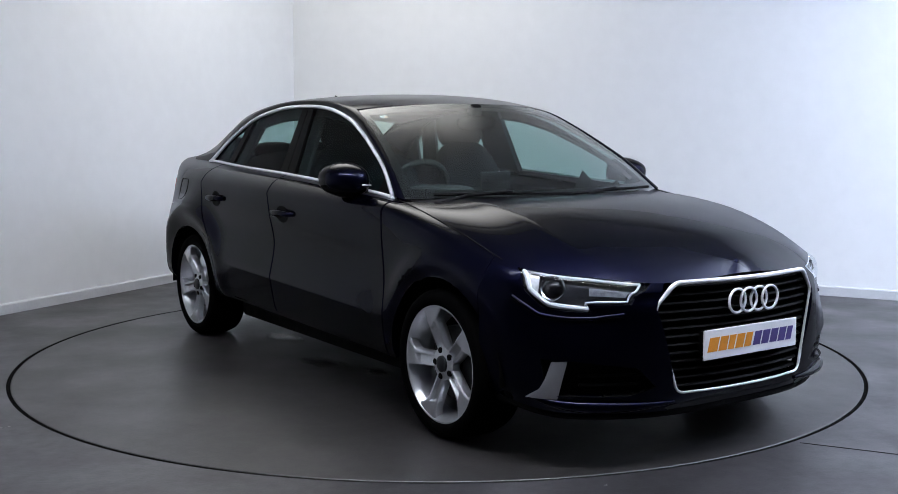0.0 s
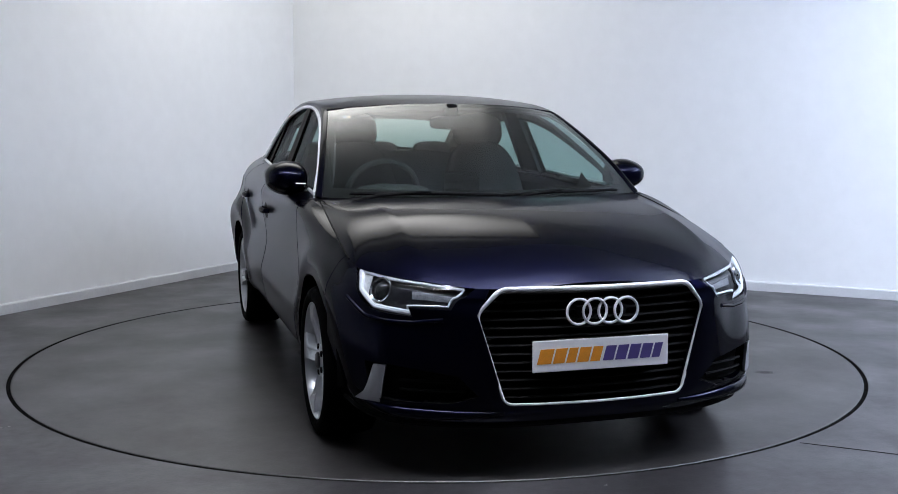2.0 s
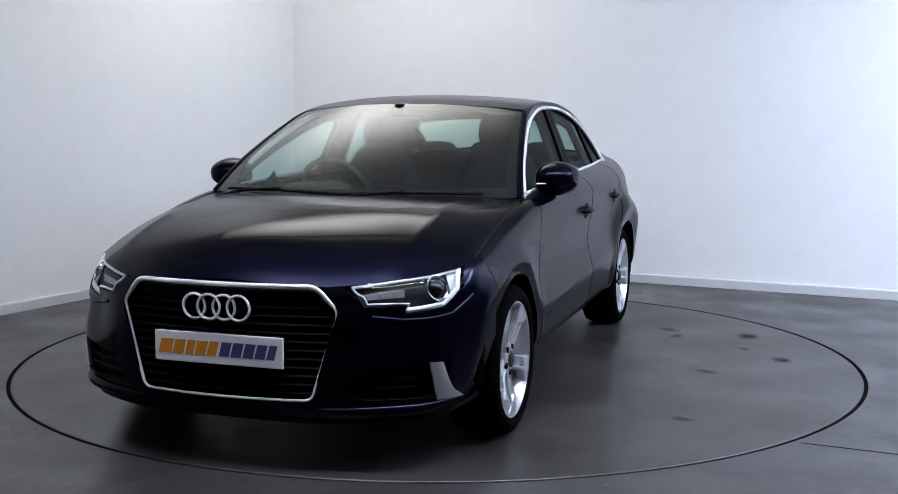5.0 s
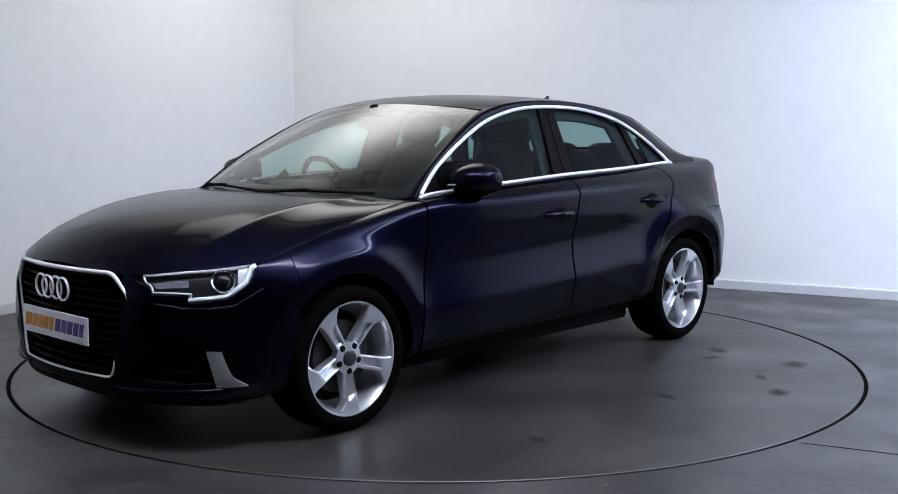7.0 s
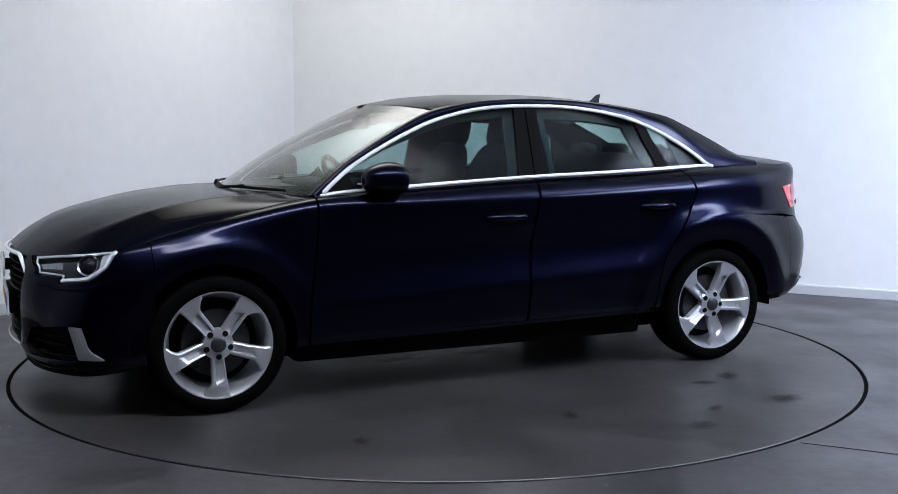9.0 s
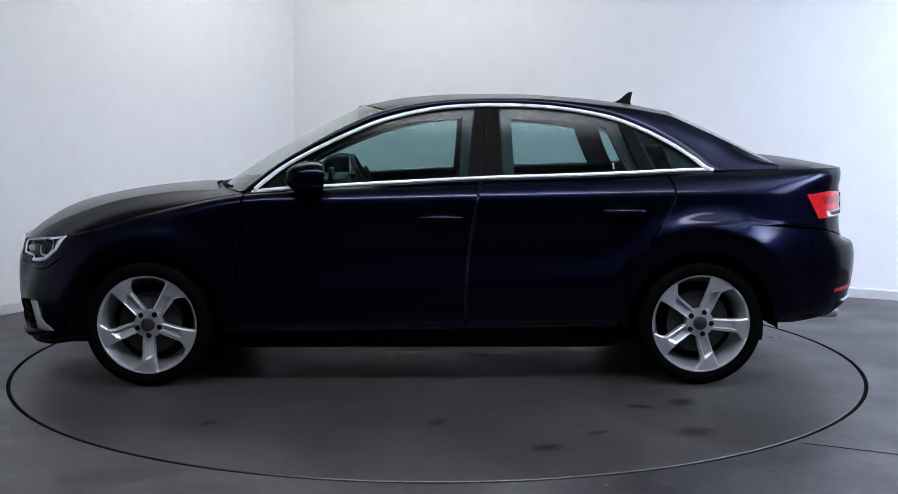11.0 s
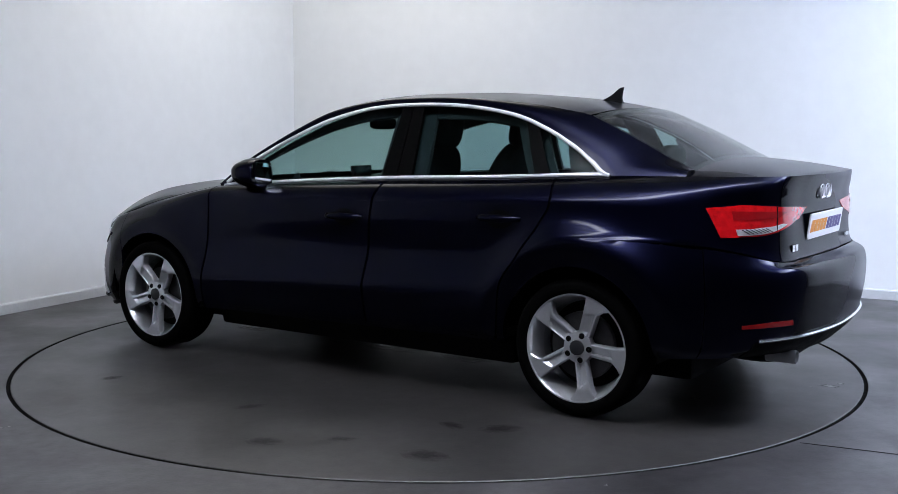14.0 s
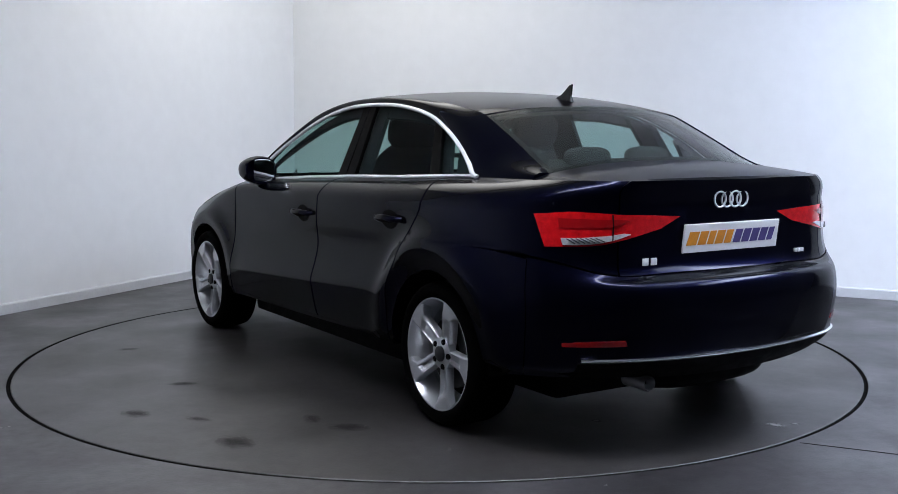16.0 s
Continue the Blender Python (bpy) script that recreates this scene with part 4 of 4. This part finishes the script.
for k, m in enumerate((PURPLE, ORANGE)):
    bm = bmesh.new()
    slab(bm, [(-.016 + .018 * k, -.012), (-.002 + .018 * k, -.012), (-.002 + .018 * k, .004), (-.016 + .018 * k, .004)], lambda p, q, d: mid + ax * p + up * q + no * (d - 0.0034), 0.0004)
    part("sticker_print", bm, m, sticker, smooth=False)

# window surrounds and side glass
dz = curve([p[0] for p in D_EDGE[12::-1]], [p[2] for p in D_EDGE[12::-1]])
BELT = [body(6 + 5.25 * k / 60, 6) for k in range(61)]
bz = curve([p.x for p in BELT[::-1]], [p.z for p in BELT[::-1]])
by = curve([p.x for p in BELT[::-1]], [p.y for p in BELT[::-1]])


def side_glass(x, z):
    return by(x) - 0.40 * (z - bz(x))


def pane(b0, t0, b1, t1, inset):
    def f(a, b):
        lo, hi = b0 + (b1 - b0) * a, t0 + (t1 - t0) * a
        x = lo + (hi - lo) * b
        z0, z1 = bz(x) + 0.002, dz(x) - 0.002
        z = z0 + (max(z1, z0 + .002) - z0) * b
        return (x, side_glass(x, z) - inset, z)
    return f


both("front_side_window", lambda: sheet(pane(.815, .815, -.205, -.240, 0.010), 24, 8), SIDEGLASS, "green-tinted front side window")
both("rear_side_window", lambda: sheet(pane(-.365, -.350, -1.045, -.945, 0.010), 20, 8), SIDEGLASS, "green-tinted rear side window")
both("quarter_window", lambda: sheet(pane(-1.105, -1.00, -1.372, -1.372, 0.010), 12, 8), SIDEGLASS, "small triangular green-tinted quarter window")
both("mirror_sail", lambda: thicken(sheet(pane(.812, .812, .655, .690, 0.004), 6, 6), 0.01), GRILLEBLACK, "black triangle behind the mirror")
both("b_pillar", lambda: thicken(sheet(pane(-.200, -.236, -.283, -.293, 0.002), 4, 8), 0.02), GRILLEBLACK, "black pillar trim")
both("b_pillar", lambda: thicken(sheet(pane(-.290, -.300, -.372, -.357, 0.002), 4, 8), 0.02), GRILLEBLACK, "black pillar trim")
both("quarter_pillar", lambda: thicken(sheet(pane(-1.038, -.938, -1.112, -1.006, 0.003), 4, 8), 0.02), GRILLEBLACK, "black window divider")


def lining(b0, t0, b1, t1, inset, low, high):
    """An inner trim piece behind the side glass, over the share low..high of its height."""
    full = pane(b0, t0, b1, t1, inset)
    return thicken(sheet(lambda a, b: full(a, low + (high - low) * b), 20, 6), 0.02)


both("pillar_lining", lambda: lining(-.160, -.185, -.430, -.415, 0.045, 0.0, 1.0), CABIN, "dark inner pillar trim")
both("quarter_lining", lambda: lining(-.985, -.860, -1.130, -1.03, 0.045, 0.0, 1.0), CABIN, "dark inner pillar trim")
both("roof_lining", lambda: lining(-.43, -.415, -.985, -.860, 0.047, 0.82, 1.0), CABIN, "dark inner roof edge trim")
both("roof_lining", lambda: lining(.76, .76, -.160, -.185, 0.047, 0.86, 1.0), CABIN, "dark inner roof edge trim")
both("rear_quarter_lining", lambda: lining(-1.20, -1.15, -1.372, -1.372, 0.028, 0.0, 1.0), CABIN, "dark inner rear pillar trim")


def trim_path():
    up = [spline(D_EDGE, 12 * k / 72) for k in range(73)]
    top = [Vector(p) + Vector((0, 0.006, 0)) for p in up]
    low = [Vector((p.x, p.y + 0.002, p.z + 0.004)) for p in BELT if -1.36 < p.x < .80]
    return top, low


top, low = trim_path()
both("window_trim", lambda: tube(bmesh.new(), [low[0] + Vector((0.03, 0.004, -.004))] + top[1:] + [top[-1] + Vector((-.006, 0, -.002))], [0.0095 if 6 < i < 66 else 0.0105 for i in range(len(top) + 1)], 8), SATIN, "bright silver strip over the side windows")
both("belt_trim", lambda: tube(bmesh.new(), [Vector((.83, .778, .922))] + low + [Vector((-1.39, .705, 1.030))], 0.0085, 8), SATIN, "bright silver strip below the side windows")

# door handles
for x, y, z, doors in ((-.068, .876, .802, fd), (-.937, .866, .832, rd)):
    skin = body(*locate(x, y, z)).y
    bm = bmesh.new()
    pts = [(x + .105 * s, skin + .004 + .026 * (1 - s * s) ** 0.5 if abs(s) < 1 else skin - .004, z + .004) for s in [k / 10 for k in range(-10, 11)]]
    tube(bm, pts, [0.010 + 0.008 * (1 - abs(k) / 10) ** 0.5 for k in range(-10, 11)], 10, False, 0.8)
    both_under("door_handle", bm, PAINT, doors, "body-coloured bar handle")
    # Flat black disc on the skin paints the shade of the finger recess.
    bm = bmesh.new()
    n = 28
    rim_v = [bm.verts.new((x - .005 + .066 * math.cos(k * math.tau / n), body(*locate(x - .005 + .066 * math.cos(k * math.tau / n), skin, z + .042 * math.sin(k * math.tau / n))).y + .0015, z + .042 * math.sin(k * math.tau / n))) for k in range(n)]
    mid = bm.verts.new((x - .005, skin + 0.0018, z))
    for k in range(n):
        bm.faces.new((rim_v[k], rim_v[(k + 1) % n], mid))
    both_under("cup_shade_disc", bm, GRILLEBLACK, doors, "flat black disc for the shaded finger recess")


# mirrors
def superball(cx, cy, cz, ax, ay, az, p=2.6, shape=None):
    bm = bmesh.new()
    bmesh.ops.create_uvsphere(bm, u_segments=32, v_segments=18, radius=1)
    for v in bm.verts:
        q = [math.copysign(abs(c) ** (2 / p), c) for c in v.co]
        if shape:
            q = shape(q)
        v.co = Vector((cx + q[0] * ax, cy + q[1] * ay, cz + q[2] * az))
    return bm


car_part("silencer", superball(-1.88, -.02, .270, .16, .36, .075, 3.0), BLACK, "dark rounded silencer below the tail")


def housing():
    def form(q):
        x, y, z = q
        if x < -0.55:
            x = -0.55
        y2 = y
        z2 = z * (1 - 0.22 * max(0, y)) * (1 - 0.25 * max(0, x))
        return (x - 0.20 * max(0, y) ** 2, y2, z2 + 0.05 * y)
    return superball(.545, .862, .995, .110, .098, .080, 2.8, form)


mirror = both("door_mirror", housing, PAINT, "dark navy door mirror on a short stalk")
bm = superball(.4835, .862, .995, .004, .080, .062, 3.2)
MIRRORGLASS = material("mirror_glass", (0.8, 0.82, 0.84), 0.02, 1.0)
both_under("mirror_glass", bm, MIRRORGLASS, mirror, "mirror glass")
bm = bmesh.new()
tube(bm, [(.585, .755, .918), (.575, .79, .935), (.56, .835, .958)], [.034, .030, .034], 12, False, 0.8)
both_under("stalk", bm, GLOSSBLACK, mirror, "black mirror stalk")
bm = tube(bmesh.new(), [(.655 - .075 * t * t, .79 + .16 * t, .975 + .006 * t) for t in [k / 10 for k in range(11)]], 0.0035, 6)
both_under("indicator", bm, CLEARLENS, mirror, "slim clear indicator strip")

# wipers and aerial
for y0, y1 in ((-.62, .02), (-.02, .60)):
    bm = bmesh.new()
    pts = [Vector(windscreen(0.02 + 0.015 * math.sin(t * math.pi), y0 / .72 + (y1 - y0) / .72 * t)) + Vector((0.012, 0, 0.010)) for t in [k / 12 for k in range(13)]]
    tube(bm, pts, 0.007, 6)
    w = car_part("wiper", bm, BLACK, "black windscreen wiper at rest")
    bm = bmesh.new()
    tube(bm, [Vector(windscreen(-0.06, y0 / .72)) + Vector((0.02, 0, 0.012)), Vector(windscreen(0.0, y0 / .72 + .16)) + Vector((0.02, 0, 0.020)), pts[6] + Vector((0.004, 0, 0.010))], [.011, .008, .005], 8)
    part("wiper_arm", bm, BLACK, w)
bm = bmesh.new()
slab(bm, [(-1.02, 1.352), (-1.17, 1.330), (-1.15, 1.375), (-1.165, 1.430), (-1.138, 1.424), (-1.095, 1.384), (-1.05, 1.364)], lambda p, q, d: (p, d - .012 + (0.008 if d else 0) * 0, q), 0.024)
for v in bm.verts:
    v.co.y *= 1.0 if v.co.z < 1.37 else 0.35
    v.co.x += 0.04
bmesh.ops.bevel(bm, geom=bm.edges[:], offset=0.003, segments=2, affect="EDGES")
car_part("roof_aerial", bm, GLOSSBLACK, "black shark-fin roof aerial")


# ---------------------------------------------------------------- cabin
def seat(x, y, name):
    s = car_part(name, superball(x + .08, y, .56, .27, .25, .09, 4), CLOTH, "black cloth car seat with headrest")
    bm = superball(0, 0, 0, .07, .24, .33, 3.4, lambda q: (q[0] - 0.25 * q[2] * q[2], q[1] * (1 - 0.22 * max(0, q[2])), q[2]))
    for v in bm.verts:
        v.co = pose(x - .26, y, .84, 0, -17, 0) @ v.co
    part("backrest", bm, CLOTH, s)
    bm = superball(0, 0, 0, .045, .145, .10, 3.0)
    for v in bm.verts:
        v.co = pose(x - .385, y, 1.215, 0, -12, 0) @ v.co
    part("headrest", bm, CLOTH, s)
    for d in (-.05, .05):
        part("headrest_post", tube(bmesh.new(), [(x - .355, y + d, 1.08), (x - .38, y + d, 1.18)], .007, 6), CHROME, s)
    return s


seat(.08, .36, "front_seat")
seat(.02, -.36, "front_seat")
bench = car_part("rear_bench", superball(-.80, 0, .57, .28, .62, .10, 5), CLOTH, "black cloth rear bench seat")
bm = superball(0, 0, 0, .08, .62, .30, 4.5)
for v in bm.verts:
    v.co = pose(-1.12, 0, .80, 0, -22, 0) @ v.co
part("backrest", bm, CLOTH, bench)
for y in (-.36, 0, .36):
    part("headrest", superball(-1.235, y, 1.09, .045, .125, .055, 3.0), CLOTH, bench)
bm = bmesh.new()
box(bm, -1.78, -1.17, -.60, .60, .985, 1.01, 0.01)
car_part("parcel_shelf", bm, CABIN, "dark grey parcel shelf")
bm = sheet(lambda a, b: (lambda y: ((1.06 - .25 * abs(y) ** 2 - .52 * b), y, .905 + .028 * math.sin(math.pi * min(1, b * 1.1)) - .30 * max(0, b - .85) / .15 * 0.5))(.74 * (2 * a - 1)), 24, 14)
dash = car_part("dashboard", thicken(bm, 0.15), CABIN, "dark grey dashboard with screen")
part("instrument_hood", superball(.56, -.36, .925, .12, .17, .035, 3), CABIN, dash)
bm = bmesh.new()
box(bm, .515, .53, -.09, .09, .925, 1.015, 0.006)
part("screen", bm, GLOSSBLACK, dash, "small dark display on the dash")
bm = bmesh.new()
ringp = [pose(.36, -.36, .905, 0, 24, 0) @ Vector((0, .178 * math.cos(k * math.tau / 36), .178 * math.sin(k * math.tau / 36))) for k in range(36)]
tube(bm, ringp, .015, 8, True)
wheel_ob = car_part("steering_wheel", bm, CABIN, "black leather steering wheel")
bm = superball(0, 0, 0, .03, .07, .06, 3)
for v in bm.verts:
    v.co = pose(.38, -.36, .900, 0, 24, 0) @ v.co
part("hub", bm, CABIN, wheel_ob)
for a in (0, 180, 270):
    d = Vector((0, math.cos(radians(a)), math.sin(radians(a))))
    m = pose(.36, -.36, .905, 0, 24, 0)
    part("spoke", tube(bmesh.new(), [m @ (d * .05), m @ (d * .17)], .014, 6), CABIN, wheel_ob)
bm = superball(.36, 0, 1.255, .018, .115, .034, 3.6)
rv = car_part("rear_view_mirror", bm, BLACK, "black interior rear-view mirror")
part("mount", superball(.345, 0, 1.315, .03, .035, .035, 3), BLACK, rv)
bm = bmesh.new()
box(bm, -.95, .95, -.80, .80, .30, .34)
car_part("cabin_floor", bm, CABIN)
bm = bmesh.new()
box(bm, -.55, .55, -.10, .10, .34, .62, 0.03)
car_part("centre_console", bm, CABIN)


# ---------------------------------------------------------------- wheels
def make_wheel():
    bm = bmesh.new()
    lathe(bm, [(.200, -.085), (.214, -.030), (.222, -.006), (.229, .004), (.236, .004), (.238, -.004), (.232, -.02)], 64)
    w = part("wheel", bm, ALLOY, car, "silver five-spoke alloy wheel with black tyre")
    rim = w
    bm = bmesh.new()
    lathe(bm, [(.226, -.008), (.236, .006), (.252, .013), (.272, .013), (.288, .004), (.297, -.012), (.300, -.045), (.300, -.165), (.290, -.200), (.255, -.210), (.226, -.195)], 64)
    part("tyre", bm, RUBBER, w, "black road tyre")
    part("barrel", lathe(bmesh.new(), [(.190, -.128), (.200, -.084)], 48), BARREL, rim, "silver inner rim barrel")
    low = curve([.040, .055, .106, .170, .180, .2034, .2275, .2298], [-.029, -.031, -.034, -.036, -.040, -.058, -.080, -.076])
    high = curve([.040, .062, .1526, .2025, .2298], [.020, .022, .027, .032, .041])

    def spoke_face(a, b):
        """The face of a spoke: two raised edges with a slanting trough between them, widening to a flat paddle at the rim."""
        r = .040 + .1898 * a
        lo, hi = low(r), high(r)
        q = lo + (hi - lo) * b
        front = -.022 + .024 * min(1, max(0, (r - .05) / .13))
        end = .178 - .030 * b
        deep = min(1, max(0, (r - .060) / .02)) * min(1, max(0, (end - r) / .006))
        trough = min(1, max(0, (b - .24) / .05)) * min(1, max(0, (.90 - b) / .04))
        rim_edge = min(1, b / .06, (1 - b) / .06)
        front -= .018 * deep * trough * (1.0 - 0.75 * (b - .24) / .66)
        front -= .005 * (1 - rim_edge) + .004 * min(1, max(0, (.40 - b) / .4)) * min(1, max(0, (.18 - r) / .03))
        return Vector((-math.sqrt(r * r - q * q), front, q))
    steps = 30
    across = 24
    for k in range(5):
        rot = Matrix.Rotation(-radians(72 * k), 3, "Y")
        bm = sheet(lambda a, b: rot @ spoke_face(a, b), steps, across)
        back = {}
        for e in [e for e in bm.edges if e.is_boundary]:
            for v in e.verts:
                if v not in back:
                    back[v] = bm.verts.new((v.co.x, v.co.y - .034, v.co.z))
            bm.faces.new((e.verts[0], e.verts[1], back[e.verts[1]], back[e.verts[0]]))
        part("spoke", bm, ALLOY, rim)
        bm = bmesh.new()
        lathe(bm, [(.0005, .005), (.0115, .005), (.0135, .0), (.0135, -.02)], 12)
        at = rot @ Vector((-.054, -.019, 0))
        for v in bm.verts:
            v.co += at
        part("wheel_bolt", bm, BLACK, rim, "dark wheel bolt")
    bm = bmesh.new()
    lathe(bm, [(.0005, -.003), (.026, -.004), (.032, -.008), (.034, -.03)], 28)
    part("hub_cap", bm, LAMPGREY, rim, "dark grey hub cap")
    bm = bmesh.new()
    lathe(bm, [(.034, -.015), (.066, -.020), (.070, -.05)], 32)
    part("hub", bm, ALLOY, rim)
    bm = bmesh.new()
    lathe(bm, [(.055, -.085), (.062, -.070), (.148, -.070), (.148, -.095), (.055, -.095)], 40)
    part("brake_disc", bm, STEEL, w, "grey steel brake disc")
    bm = bmesh.new()
    lathe(bm, [(.001, -.13), (.203, -.13)], 32)
    part("dark_backing", bm, BLACK, w)
    return w


first = make_wheel()
first.matrix_basis = SHIFT @ pose(1.3165, .872, .300) @ Matrix.Rotation(radians(-16), 4, "Y")
for x, y, spin, flip in ((-1.3165, .853, -3, 0), (1.3165, -.872, -35, 180), (-1.3165, -.853, -20, 180)):
    copy_thing(first, SHIFT @ pose(x, y, .300, 0, 0, flip) @ Matrix.Rotation(radians(spin), 4, "Y"))


# ---------------------------------------------------------------- what moves
def motions():
    walk(car, [(t, pose(0, 0, 0, 0, 0, a)) for t, a in TURN])
    walk(turntable, [(t, pose(0, 0, 0, 0, 0, a)) for t, a in TURN])


motions()
